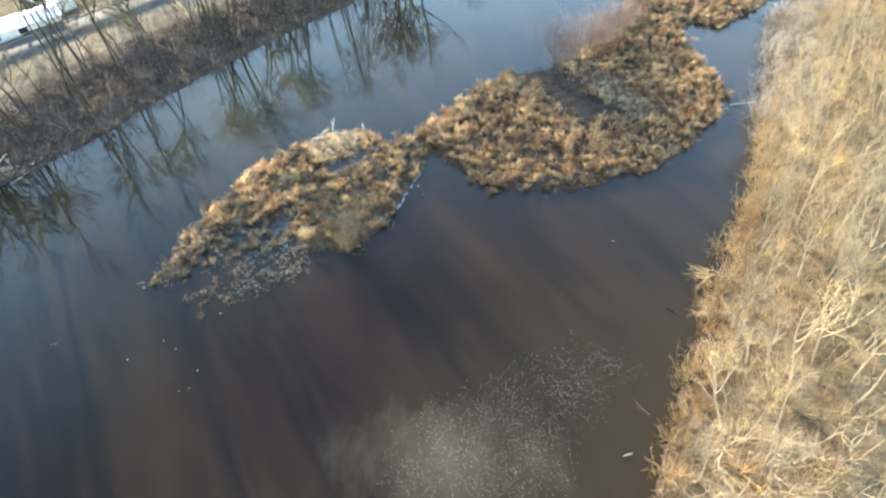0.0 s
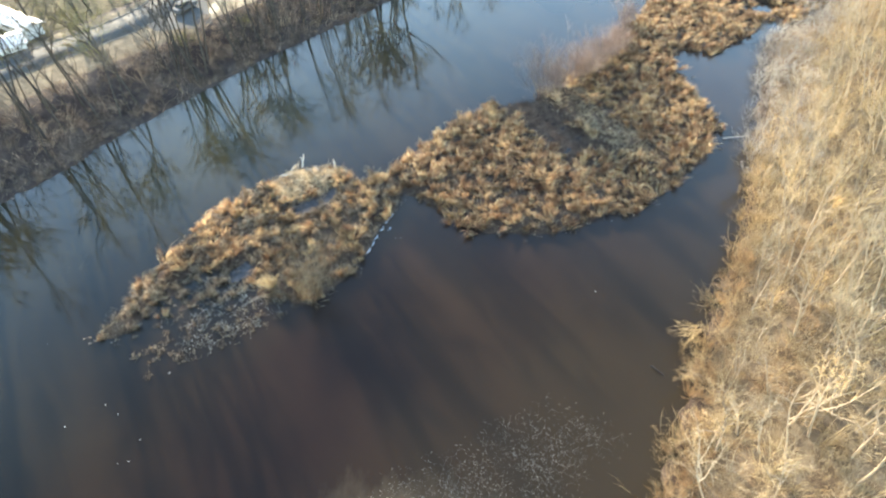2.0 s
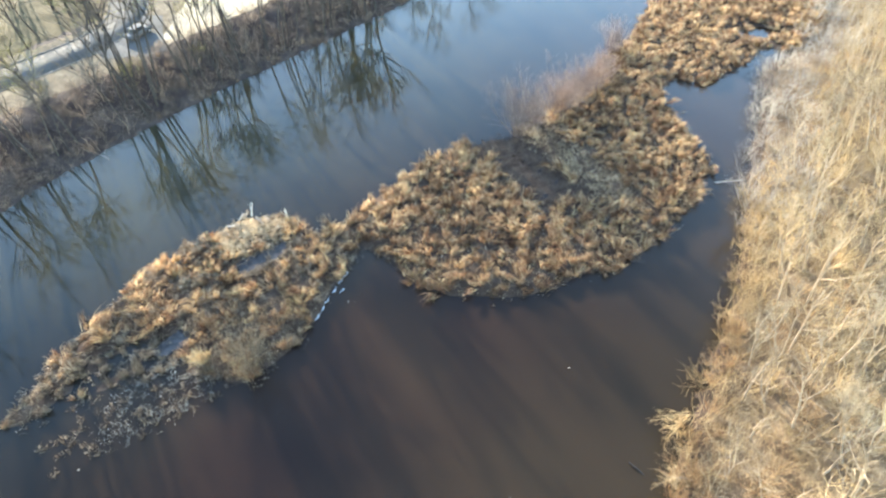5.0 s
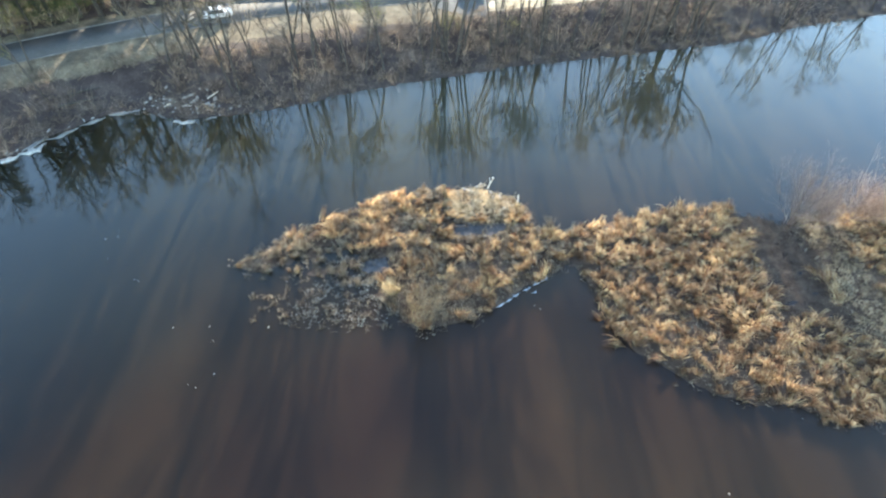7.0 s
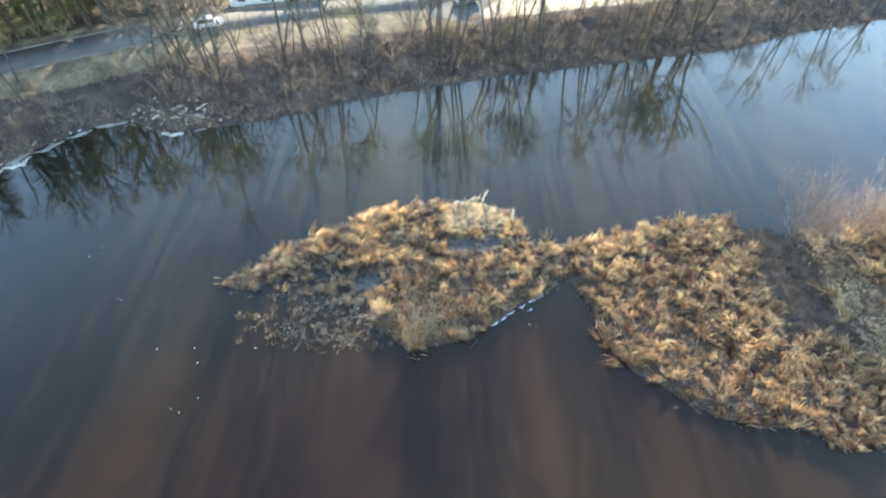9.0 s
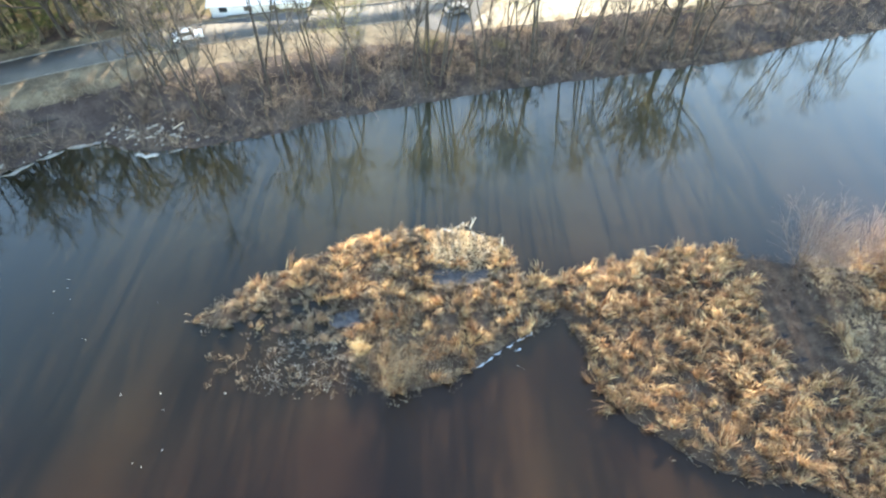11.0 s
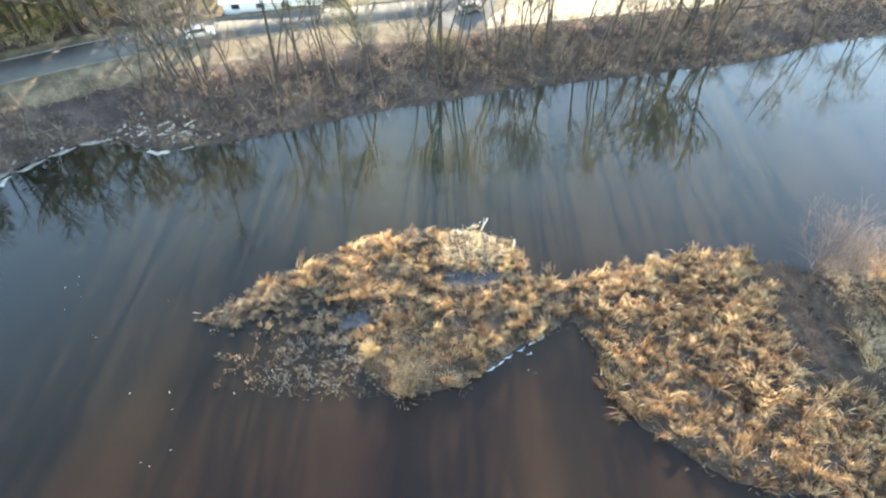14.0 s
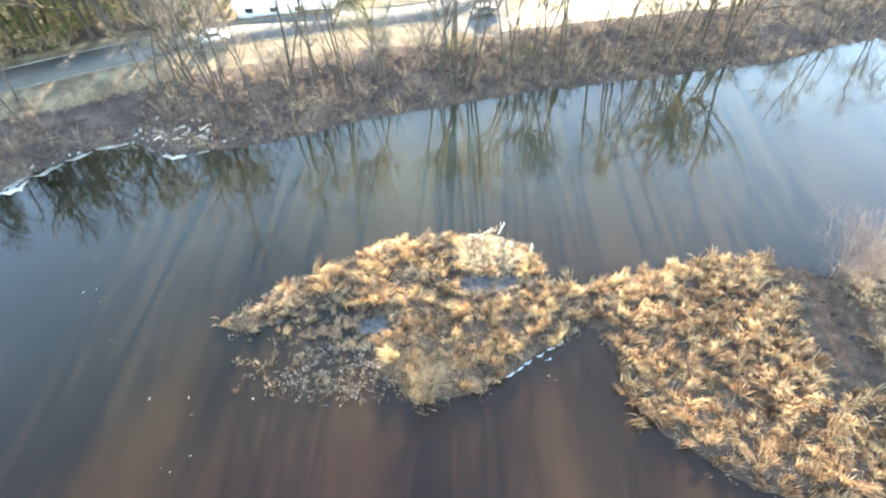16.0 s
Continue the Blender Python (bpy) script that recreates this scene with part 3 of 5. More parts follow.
# the wooded right bank
rng = np.random.default_rng(11)
right_kinds = [
    bare_tree("pale_tree", 1, 12.5, 0.1, BARK_PALE, TWIG_PALE, "tall leafless tree with sunlit pale trunk on the wooded bank", 0.1, 9, 0.3, (16, 38), bends=1, twiggy=2.0),
    bare_tree("pale_tree", 2, 10.5, 0.085, BARK_PALE, TWIG_PALE, "leafless tree with dense pale tan twigs on the wooded bank", 0.12, 10, 0.2, (16, 38), dense=1.1, bends=1, twiggy=2.0),
    bare_tree("grey_tree", 3, 11.5, 0.095, BARK_PALE, TWIG_GREY, "leafless grey-twigged tree on the wooded bank", 0.1, 9, 0.25, (16, 38), dense=1.1, bends=1, twiggy=2.0),
    bare_tree("pale_tree", 4, 8.5, 0.055, BARK_PALE, TWIG_PALE, "several-stemmed leafless tree with straw-coloured twigs", 0.1, 11, 0.15, (14, 34), stems=3, bends=1, twiggy=2.0),
    bare_tree("forked_tree", 5, 13.5, 0.135, BARK_PALE, TWIG_GREY, "old leafless tree with thick pale forked limbs", 0.12, 6, 0.3, (20, 45), 0.9, bends=1, twiggy=2.0),
]
places = spots(rng, 160, (4, 100, 2, 125), 2.2, lambda x, y: between(r_in(x, y) - open_edge(x, y), 2.6, 19.4 - open_edge(x, y)))
plant(right_kinds, places, rng, "trees on the wooded bank", lean=-17.0)
pole_kinds = [
    bare_tree("slender_tree", 6, 13.0, 0.09, BARK_PALE, TWIG_GREY, "slender straight leafless tree with a pale trunk", 0.05, 5, 0.5, (14, 32), 0.7, bends=1),
    bare_tree("slender_tree", 7, 12.0, 0.08, BARK_PALE, TWIG_PALE, "slim leafless tree with two pale stems", 0.04, 6, 0.5, (14, 32), 0.7, stems=2, bends=1),
]
plant(pole_kinds, spots(rng, 52, (4, 90, 2, 110), 3.0, lambda x, y: between(r_in(x, y) - open_edge(x, y), 3.0, 15.4)), rng, "slender trees on the wooded bank", 0.85, 1.2, lean=-18.0)
brush_kinds = [
    shrub("bank_shrub", 21, 3.4, TWIG_PALE, "pale leafless shrub under the trees", 14, 0.5, 0.7),
    shrub("bank_shrub", 22, 2.6, TWIG_RUST, "rusty brown leafless shrub at the water's edge", 16, 0.6, 0.7),
    shrub("bank_shrub", 23, 4.2, TWIG_GREY, "grey leafless shrub under the trees", 12, 0.45, 0.7),
]
places = spots(rng, 180, (4, 90, 2, 120), 1.5, lambda x, y: between(r_in(x, y) - open_edge(x, y), 0.9, 13.4))
plant(brush_kinds, places, rng, "shrubs on the wooded bank", 0.8, 1.25)

# trees and shrubs of the far bank
far_kinds = [
    bare_tree("riverside_tree", 31, 20, 0.21, BARK_DARK, TWIG_DARK, "tall dark leafless tree on the far bank", 0.05, 11, 0.56, dense=1.15, bends=1, twiggy=2.4),
    bare_tree("riverside_tree", 32, 17, 0.15, BARK_DARK, TWIG_DARK, "dark leafless tree with upright limbs on the far bank", 0.08, 11, 0.55, dense=1.15, bends=1, twiggy=2.4),
    bare_tree("budding_tree", 33, 15, 0.135, BARK_DARK, TWIG_BUD, "leafless tree with yellowish budding twigs on the far bank", 0.06, 12, 0.52, dense=1.2, bends=1, twiggy=2.2),
    bare_tree("forked_tree", 34, 19, 0.16, BARK_DARK, TWIG_DARK, "dark leafless tree with forked trunk beside the road", 0.08, 10, 0.56, stems=2, dense=1.15, bends=1, twiggy=2.4),
]


dense_tree = bare_tree("thicket_tree", 35, 17, 0.16, BARK_DARK, TWIG_DARK, "densely twigged dark leafless tree on the far bank", 0.06, 13, 0.3, dense=1.2, bends=1)


def across(x, y):
    """How far a place lies to the side of the sun's rays: all that share a value can share a shadow."""
    return 0.835 * x + 0.55 * y


def gap(u):
    """Openings in the tree line, through which the sun reaches the river."""
    return between(u, -14, -8.2) | between(u, 6.2, 10.8) | between(u, 16.4, 20.4) | between(u, 36.6, 41.4) | between(u, 45.0, 48.4)


def set_tree(kind, x, y, size, lean=4.0):
    """One more tree of a kind, so many times its size."""
    ob = copy_thing(kind, pose(x, y, ground_z(x, y), rng.normal(0, lean), rng.normal(0, lean), rng.uniform(0, 360)) @ Matrix.Scale(size, 4))
    ob["group"] = "leafless trees on the far bank"
    return ob


first_places = [(-48.9, 61.9), (-34.4, 79.6), (-43.2, 71.2), (-18.8, 97.4)]
for k, (x, y) in zip(far_kinds, first_places):
    k.matrix_basis = pose(x, y, ground_z(x, y), 0, 0, 40)
    k["group"] = "leafless trees on the far bank"
far_kinds[0].scale = (0.6,) * 3
dense_tree.matrix_basis = pose(-6.2, 109.6, ground_z(-6.2, 109.6)) @ Matrix.Scale(1.2, 4)
dense_tree["group"] = "leafless trees on the far bank"
# the trees that stand out one by one along the water
for k, x, y, size in ((0, -54.6, 56.6, 1.0), (3, -55.4, 57.8, 0.9), (1, -45.2, 69.4, 1.1), (2, -41.6, 73.6, 1.3), (0, -42.0, 72.0, 0.95), (2, -30.2, 86.4, 1.3), (0, -28.4, 87.4, 0.95), (1, -26.8, 89.2, 1.05), (1, -36.4, 77.2, 0.85),
                      (2, -12.6, 102.6, 1.15), (2, -14.6, 101.6, 1.0), (1, -16.6, 99.4, 0.85), (0, 5.4, 123.6, 0.85), (3, 6.8, 124.6, 0.8), (1, 12.0, 130.0, 0.8), (3, 18.4, 140.2, 0.8), (1, -20.6, 95.4, 0.75), (0, -2.0, 115.4, 0.45), (3, 1.4, 119.0, 0.5)):
    set_tree(far_kinds[k], x, y, size)
tall_tree = bare_tree("tall_tree", 46, 21, 0.18, BARK_DARK, TWIG_DARK, "tall leafless tree with a long bare trunk on the far bank", 0.04, 8, 0.68, (18, 42), dense=1.0, bends=1, twiggy=2.2)
tall_tree.matrix_basis = pose(-24.0, 92.0, ground_z(-24.0, 92.0))
tall_tree["group"] = "leafless trees on the far bank"
for x, y in ((-21.4, 97.4), (-18.4, 100.6), (-14.4, 103.4), (-11.8, 104.6), (-26.4, 96.0), (-55.6, 56.2), (-50.0, 64.4), (-47.4, 70.8), (-33.8, 82.0)):
    set_tree(tall_tree, x, y, rng.uniform(0.92, 1.12), 3)
# a close stand that shades the strip across the large island
for x, y in ((-9.0, 107.6), (-4.8, 111.2), (-8.8, 110.6), (-5.8, 112.6), (-10.4, 112.8), (-7.4, 116.4), (-12.6, 116.0)):
    set_tree(dense_tree, x, y, rng.uniform(1.05, 1.3), 2)
# a thicket that darkens the water by the road
for x, y in ((-66.5, 54.5), (-64.0, 57.5), (-61.2, 59.6), (-67.6, 58.0)):
    set_tree(dense_tree, x, y, rng.uniform(0.75, 0.95), 3)
# tall trees that keep the middle of the river in shade
for x, y in ((-30.2, 89.0), (-27.6, 90.8), (-26.0, 92.6), (-29.0, 92.4), (-24.6, 94.6), (-61.6, 61.6), (-58.6, 62.8), (-63.8, 58.4), (-35.0, 81.4), (-36.6, 82.6), (-34.6, 84.2), (-37.4, 80.2), (-38.4, 84.0), (-53.0, 66.4), (-49.0, 67.0), (-51.0, 69.8)):
    set_tree(far_kinds[int(rng.integers(4))], x, y, rng.uniform(1.0, 1.2), 3)
places = spots(rng, 36, (-50, 40, 10, 170), 2.6, lambda x, y: between(f_in(x, y), 1.5, 14) & (seg_dist(x, y, ROAD) > 5.5) & ~gap(across(x, y)) & ~inside(x, y, BARE))
for x, y in places:
    set_tree(far_kinds[int(rng.integers(4))], x, y, rng.uniform(0.35, 0.52) if -8 < across(x, y) < 49 or 57.5 < across(x, y) < 74 else rng.uniform(0.6, 0.95))
behind_kinds = [
    bare_tree("roadside_tree", 36, 15, 0.16, BARK_DARK, TWIG_GREY, "grey leafless tree beyond the road", 0.06, 10, 0.25, dense=0.8, bends=1),
    bare_tree("roadside_tree", 37, 11.5, 0.12, BARK_DARK, TWIG_BRUSH, "small brown leafless tree beyond the road", 0.06, 10, 0.2, dense=0.8, bends=1),
]
places = spots(rng, 44, (-118, -45, 25, 128), 3.2, lambda x, y: (f_in(x, y) > 26) & between(seg_dist(x, y, ROAD), 8, 26) & ~inside(x, y, [(-84, 70), (-58, 82), (-60, 98), (-90, 98)]))
woods = bare_tree("woodland_tree", 38, 16, 0.18, BARK_DARK, TWIG_GREY, "densely twigged grey tree in the wood beyond the road", 0.06, 13, 0.12, dense=1.05, bends=1)
left_kinds = [
    bare_tree("slender_tree", 39, 12, 0.1, BARK_DARK, TWIG_BUSH, "slender grey-brown leafless tree between the river and the road", 0.08, 10, 0.25, dense=0.9, bends=1),
    bare_tree("slender_tree", 40, 14, 0.12, BARK_DARK, TWIG_BUD, "slender leafless tree with yellowish twigs between the river and the road", 0.06, 11, 0.3, dense=0.9, bends=1),
]
plant(left_kinds, spots(rng, 22, (-100, -44, 5, 80), 2.4, lambda x, y: between(f_in(x, y), 5.0, 14) & (seg_dist(x, y, ROAD) > 4.5) & ~inside(x, y, BARE)), rng, "slender trees beside the road", 0.8, 1.15, 4)
plant([woods], spots(rng, 36, (-122, -72, 24, 100), 3.2, lambda x, y: (f_in(x, y) > 24) & (seg_dist(x, y, ROAD) > 8) & ~inside(x, y, [(-84, 70), (-58, 82), (-60, 98), (-90, 98)])), rng, "trees of the wood beyond the road", 0.95, 1.4, 2)
for x, y in spots(rng, 15, (-92, -70, 54, 86), 2.2, lambda x, y: (seg_dist(x, y, ROAD) > 6.4) & (f_in(x, y) > 16) & between(across(x, y), -42, -22)):
    set_tree(woods, x, y, rng.uniform(1.2, 1.45), 2)["group"] = "trees of the wood beyond the road"
for x, y in spots(rng, 18, (-104, -82, 26, 62), 2.6, lambda x, y: (seg_dist(x, y, ROAD) > 6.4) & (f_in(x, y) > 15)):
    set_tree(woods, x, y, rng.uniform(1.35, 1.7), 2)["group"] = "trees of the wood beyond the road"
plant(behind_kinds, places, rng, "leafless trees beyond the road", 0.75, 1.15, 3)
scrub_kinds = [
    shrub("riverbank_shrub", 41, 2.4, TWIG_BRUSH, "brown leafless shrub on the far bank", 15, 0.55, 0.95, thick=0.014),
    shrub("riverbank_shrub", 42, 1.8, TWIG_BRUSH, "low tangled brown shrub on the far bank", 18, 0.8, 0.95, thick=0.014),
    shrub("riverbank_shrub", 43, 3.2, TWIG_BRUSH, "tall thin brown shrub on the far bank", 12, 0.4, 0.95, thick=0.014),
]
places = spots(rng, 235, (-95, 30, 15, 150), 1.8, lambda x, y: between(f_in(x, y), 0.2, 13) & (seg_dist(x, y, ROAD) > 6.5) & ~inside(x, y, BARE))
plant(scrub_kinds, places, rng, "shrubs on the far bank", 0.85, 1.4)
over_kinds = [shrub("roadside_shrub", 44, 2.6, TWIG_BRUSH, "brown leafless shrub beyond the road", 15, 0.5, 0.9), shrub("roadside_shrub", 45, 3.4, TWIG_GREY, "grey leafless shrub beyond the road", 14, 0.45, 0.9)]
plant(over_kinds, spots(rng, 70, (-122, -62, 15, 100), 2.2, lambda x, y: (f_in(x, y) > 22) & between(seg_dist(x, y, ROAD), 6.6, 20) & ~inside(x, y, [(-82, 70), (-58, 82), (-60, 98), (-90, 98)])), rng, "shrubs beyond the road", 0.8, 1.4)
# low bushy trees along the waterline that shade the open channel
for x, y in spots(rng, 34, (-42, 16, 66, 130), 1.5, lambda x, y: between(f_in(x, y), 0.8, 6.5) & (between(across(x, y), 21.5, 33.5) | between(across(x, y), 43, 51.5) | between(across(x, y), 57.5, 61))):
    set_tree(dense_tree, x, y, rng.uniform(0.26, 0.36))


# ---- reed islands ----
def clump_arrays(seed, blades=95, tall=1.5, bunches=5, wide=0.3, slim=1.0):
    """Places and faces of one tussock of dead reed: bunches of blades that lean together."""
    rng = np.random.default_rng(seed)
    lean = rng.normal(0, 0.16, 2)
    V, T, Q = [], [], []
    for k in range(bunches):
        a = rng.uniform(0, 2 * np.pi)
        root = np.array([math.cos(a), math.sin(a)]) * abs(rng.normal(0, wide))
        way = lean + root * rng.uniform(0.3, 1.1) + rng.normal(0, 0.16, 2)
        size = rng.uniform(0.75, 1.15)
        for i in range(blades // bunches):
            p = np.array([*(root + rng.normal(0, 0.13, 2)), -0.1])
            az = rng.uniform(0, 2 * np.pi)
            out = abs(rng.normal(0, 0.24))
            d = np.array([math.cos(az) * out + way[0], math.sin(az) * out + way[1], 1.0])
            d /= np.linalg.norm(d)
            ln, w = tall * size * rng.uniform(0.55, 1.1), rng.uniform(0.016, 0.036) * slim
            side = np.cross(d, [math.cos(az + 1), math.sin(az + 1), 0.2])
            side *= w / np.linalg.norm(side)
            mid = p + d * ln * 0.5
            bow = d + np.array([d[0] * 0.6, d[1] * 0.6, -0.25])
            high = mid + bow * ln * 0.28
            tip = high + (bow + np.array([d[0] * 0.6, d[1] * 0.6, -0.75])) * ln * 0.28
            b = len(V)
            V += [p - side * 0.6, p + side * 0.6, mid + side, mid - side, high + side * 0.8, high - side * 0.8, tip]
            Q += [(b, b + 1, b + 2, b + 3), (b + 3, b + 2, b + 4, b + 5)]
            T.append((b + 5, b + 4, b + 6))
    return np.array(V), np.array(T), np.array(Q)


def reeds(name, places, kinds, rng, mat, label, lo=0.7, hi=1.3):
    """Many tussocks in one mesh."""
    V, T, Q, base = [], [], [], 0
    for (x, y), z in zip(places, heights(places)):
        v, t, q = kinds[int(rng.integers(len(kinds)))]
        a, s = rng.uniform(0, 2 * np.pi), rng.uniform(lo, hi)
        c, n = math.cos(a) * s, math.sin(a) * s
        w = np.stack([v[:, 0] * c - v[:, 1] * n + x, v[:, 0] * n + v[:, 1] * c + y, v[:, 2] * s + max(float(z), -0.05)], -1)
        V.append(w), T.append(t + base), Q.append(q + base)
        base += len(v)
    ob = new(name, mesh_np(name, np.concatenate(V), np.concatenate(T), np.concatenate(Q), mat))
    return tagged(ob, label, "reeds", kind="stuff")


clumps = [clump_arrays(100 + i, 120, 1.2, 6, 0.34) for i in range(12)]
sedges = [clump_arrays(200 + i, 50, 0.42, 5, 0.34, 0.7) for i in range(4)]
low_sedges = [clump_arrays(210 + i, 44, 0.34, 6, 0.4, 0.6) for i in range(4)]


def on(poly, x, y):
    d = signed(x, y, poly) + 0.6 * ragged(x, y)
    for pool in POOLS:
        d = np.minimum(d, -signed(x, y, pool))
    return d


BLEACHED = [(-18.8, 57.4), (-18.2, 59.4), (-16.4, 61.0), (-12.3, 61.2), (-10.2, 58.6), (-10.4, 57.0), (-13, 55.8), (-16.0, 53.6)]


def bleached(x, y):
    return inside(x, y, BLEACHED)


def dry_grass(x, y):
    """Low bleached grass between the shaded strip and the willows."""
    return between(0.835 * x + 0.55 * y, 57.2, 62.5 + 1.2 * rolling(x, y, 6.0, 0.8)) & (y > 63)


reed_rng = np.random.default_rng(5)
pa = spots(reed_rng, 380, (-34, 0, 33, 63), 0.94, lambda x, y: (on(ISLAND_A, x, y) > 0.12) & ~bleached(x, y) & (~inside(x, y, OPEN_WATER) | (rolling(x, y, 3.4, 2.2) > 0.42)))
pb = spots(reed_rng, 1050, (-5, 82, 47, 133), 1.02, lambda x, y: (on(ISLAND_B, x, y) > 0.05) & ~dry_grass(x, y) & (~in_shade_band(x, y) | (y < 63 + 2 * rolling(x, y, 6.0, 1.5))))
pc = spots(reed_rng, 420, (5, 40, 47, 82), 0.6, lambda x, y: (on(ISLAND_B, x, y) > 0.2) & in_shade_band(x, y) & (y > 60))
pw = spots(reed_rng, 150, (-20, -8, 52, 62), 0.42, lambda x, y: (on(ISLAND_A, x, y) > 0.2) & bleached(x, y))
ps = spots(reed_rng, 80, (-30, -11, 29, 43), 0.4, lambda x, y: (inside(x, y, SHALLOWS) | inside(x, y, OPEN_WATER)) & (rolling(x, y, 4.5, 0.4) > 0.0))
own = [p for p in pa if p[1] < 52][:145] + [p for p in pb if p[1] < 58 and p[0] < 24][:150]
taken = set(own)


def worn(p):
    """Where the small island's reed is broken down and weathered."""
    return rolling(np.float64(p[0]), np.float64(p[1]), 5.5, 0.7) < -0.02 or (p[1] < 43 and p[0] < -16 and rolling(np.float64(p[0]), np.float64(p[1]), 4.0, 2.2) < 0.15)


clump_meshes = [mesh_np("reed_clump", *c, REED) for c in clumps]
worn_meshes = [mesh_np("reed_clump", *clump_arrays(130 + i, 80, 0.85, 6, 0.42, 0.8), REED_DULL) for i in range(6)]
for x, y in own:
    old = x < 0 and worn((x, y))
    ob = tagged(new("reed_clump", (worn_meshes if old else clump_meshes)[int(reed_rng.integers(6 if old else 12))]), "weathered broken tussock of grey-brown reed" if old else "arching tussock of golden dead reed on the island", "reeds", "reed tussocks")
    s = reed_rng.uniform(0.6, 1.45)
    ob.matrix_basis = pose(x, y, ground_z(x, y), 0, 0, reed_rng.uniform(0, 360)) @ Matrix.Diagonal((s, s, s * reed_rng.uniform(0.75, 1.1), 1))
reeds("weathered_reed", [p for p in pa if p not in taken and worn(p)], clumps, reed_rng, REED_DULL, "weathered tussocks of grey-brown reed on the small island", 0.55, 1.1)
reeds("reed_bed", [p for p in pa if p not in taken and not worn(p)], clumps, reed_rng, REED, "tussocks of golden dead reed on the small island", 0.6, 1.3)
reeds("reed_bed", [p for p in pb if p not in taken], clumps, reed_rng, REED, "dense tussocks of golden dead reed on the large island", 0.7, 1.5)
litter = [clump_arrays(240 + i, 24, 0.55, 6, 0.5, 0.8) for i in range(5)]
pl = spots(reed_rng, 420, (-34, 0, 33, 63), 0.75, lambda x, y: (on(ISLAND_A, x, y) > -0.1) & ~bleached(x, y) & ~inside(x, y, OPEN_WATER)) + spots(reed_rng, 900, (-5, 60, 47, 110), 0.95, lambda x, y: (on(ISLAND_B, x, y) > -0.1) & ~in_shade_band(x, y))
reeds("fallen_reed", pl, litter, reed_rng, REED_DULL, "short broken weathered stalks between the reed tussocks", 0.7, 1.5)
pg = spots(np.random.default_rng(77), 170, (14, 34, 63, 84), 0.55, lambda x, y: (on(ISLAND_B, x, y) > 0.1) & dry_grass(x, y))
reeds("dry_grass", pg, [clump_arrays(280 + i, 46, 0.6, 7, 0.42, 0.6) for i in range(4)], np.random.default_rng(78), REED_PALE, "low bleached dry grass on the large island", 0.7, 1.3)
reeds("sedge_bed", pc, low_sedges, reed_rng, SEDGE_SHADED, "low sedge across the large island, coloured dark for the tree shadow on it")
reeds("flattened_reed", pw, sedges, reed_rng, REED_PALE, "bleached flattened reed by the pool on the small island", 0.7, 2.0)
reeds("sparse_reed", ps, [clump_arrays(220 + i, 30, 0.55, 3, 0.2, 0.8) for i in range(4)], reed_rng, REED_DULL, "sparse weathered reed stubble standing in shallow water", 0.5, 1.5)
MUD = [(-23.2, 33.4), (-20.6, 32.0), (-18.4, 34.6), (-14.2, 36.8), (-13.2, 39.6), (-15.5, 41.4), (-20.4, 41.4), (-23.4, 38.2)]
mud_rng = np.random.default_rng(46)
pm = spots(mud_rng, 105, (-24, -13, 31.5, 42), 0.36, lambda x, y: (signed(x, y, MUD) + 0.7 * rolling(x, y, 2.6, 0.9) > 0.1) & (rolling(x, y, 3.2, 1.7) > -0.05))
reeds("grey_stubble", pm, [clump_arrays(230 + i, 22, 0.42, 4, 0.26, 0.8) for i in range(5)], mud_rng, STUBBLE_GREY, "grey broken reed stubble standing in muddy shallows", 0.5, 1.4)
pale_rng = np.random.default_rng(44)
stubble = [clump_arrays(260 + i, 14, 0.5, 5, 0.4, 0.6) for i in range(5)]
pp = spots(pale_rng, 130, (-34, -6, 33, 60), 0.6, lambda x, y: (on(ISLAND_A, x, y) > 0.1) & (rolling(x, y, 6.0, 3.1) > 0.05)) + spots(pale_rng, 34, (-30, -11, 30, 41), 0.4, lambda x, y: inside(x, y, SHALLOWS) & (rolling(x, y, 3.6, 1.4) > 0.0) & (x > -27))
reeds("bleached_stubble", pp, stubble, pale_rng, REED_PALE, "scattered bleached broken reed stalks on the small island and its shallows", 0.5, 1.3)
gold = tagged(new("golden_tussock", mesh_np("golden_tussock", *clump_arrays(300, 240, 2.1, 7, 0.55), REED_GOLD)), "large bright yellow reed tussock beside a grey bush", "reeds")
gold.matrix_basis = pose(-15.4, 41.2, 0.3) @ Matrix.Scale(1.05, 4)

rim = spots(np.random.default_rng(8), 22, (-33, -17, 35, 60), 0.9, lambda x, y: between(signed(x, y, ISLAND_A), 0.0, 0.9) & (y > x * 1.55 + 83))
for x, y, size in [(1.9, 67.7, 1.0), (20.2, 77.0, 0.4), (-29.4, 38.6, 0.45), (-26.6, 44.6, 0.7)] + [(x, y, 0.5) for x, y in rim]:
    pale = tagged(new("pale_tussock", mesh_np("pale_tussock", *clump_arrays(310 + int(y), 60, 1.2, 4, 0.3), REED_PALE)), "small bleached white reed tussock at the island's edge", "reeds")
    pale.matrix_basis = pose(x, y, ground_z(x, y)) @ Matrix.Scale(size, 4)


# ---- bushes on the islands ----
def set_bush(ob, x, y, tilt=(0, 0), z=None):
    ob.matrix_basis = pose(x, y, ground_z(x, y) if z is None else z, tilt[0], tilt[1], 0)
    return ob


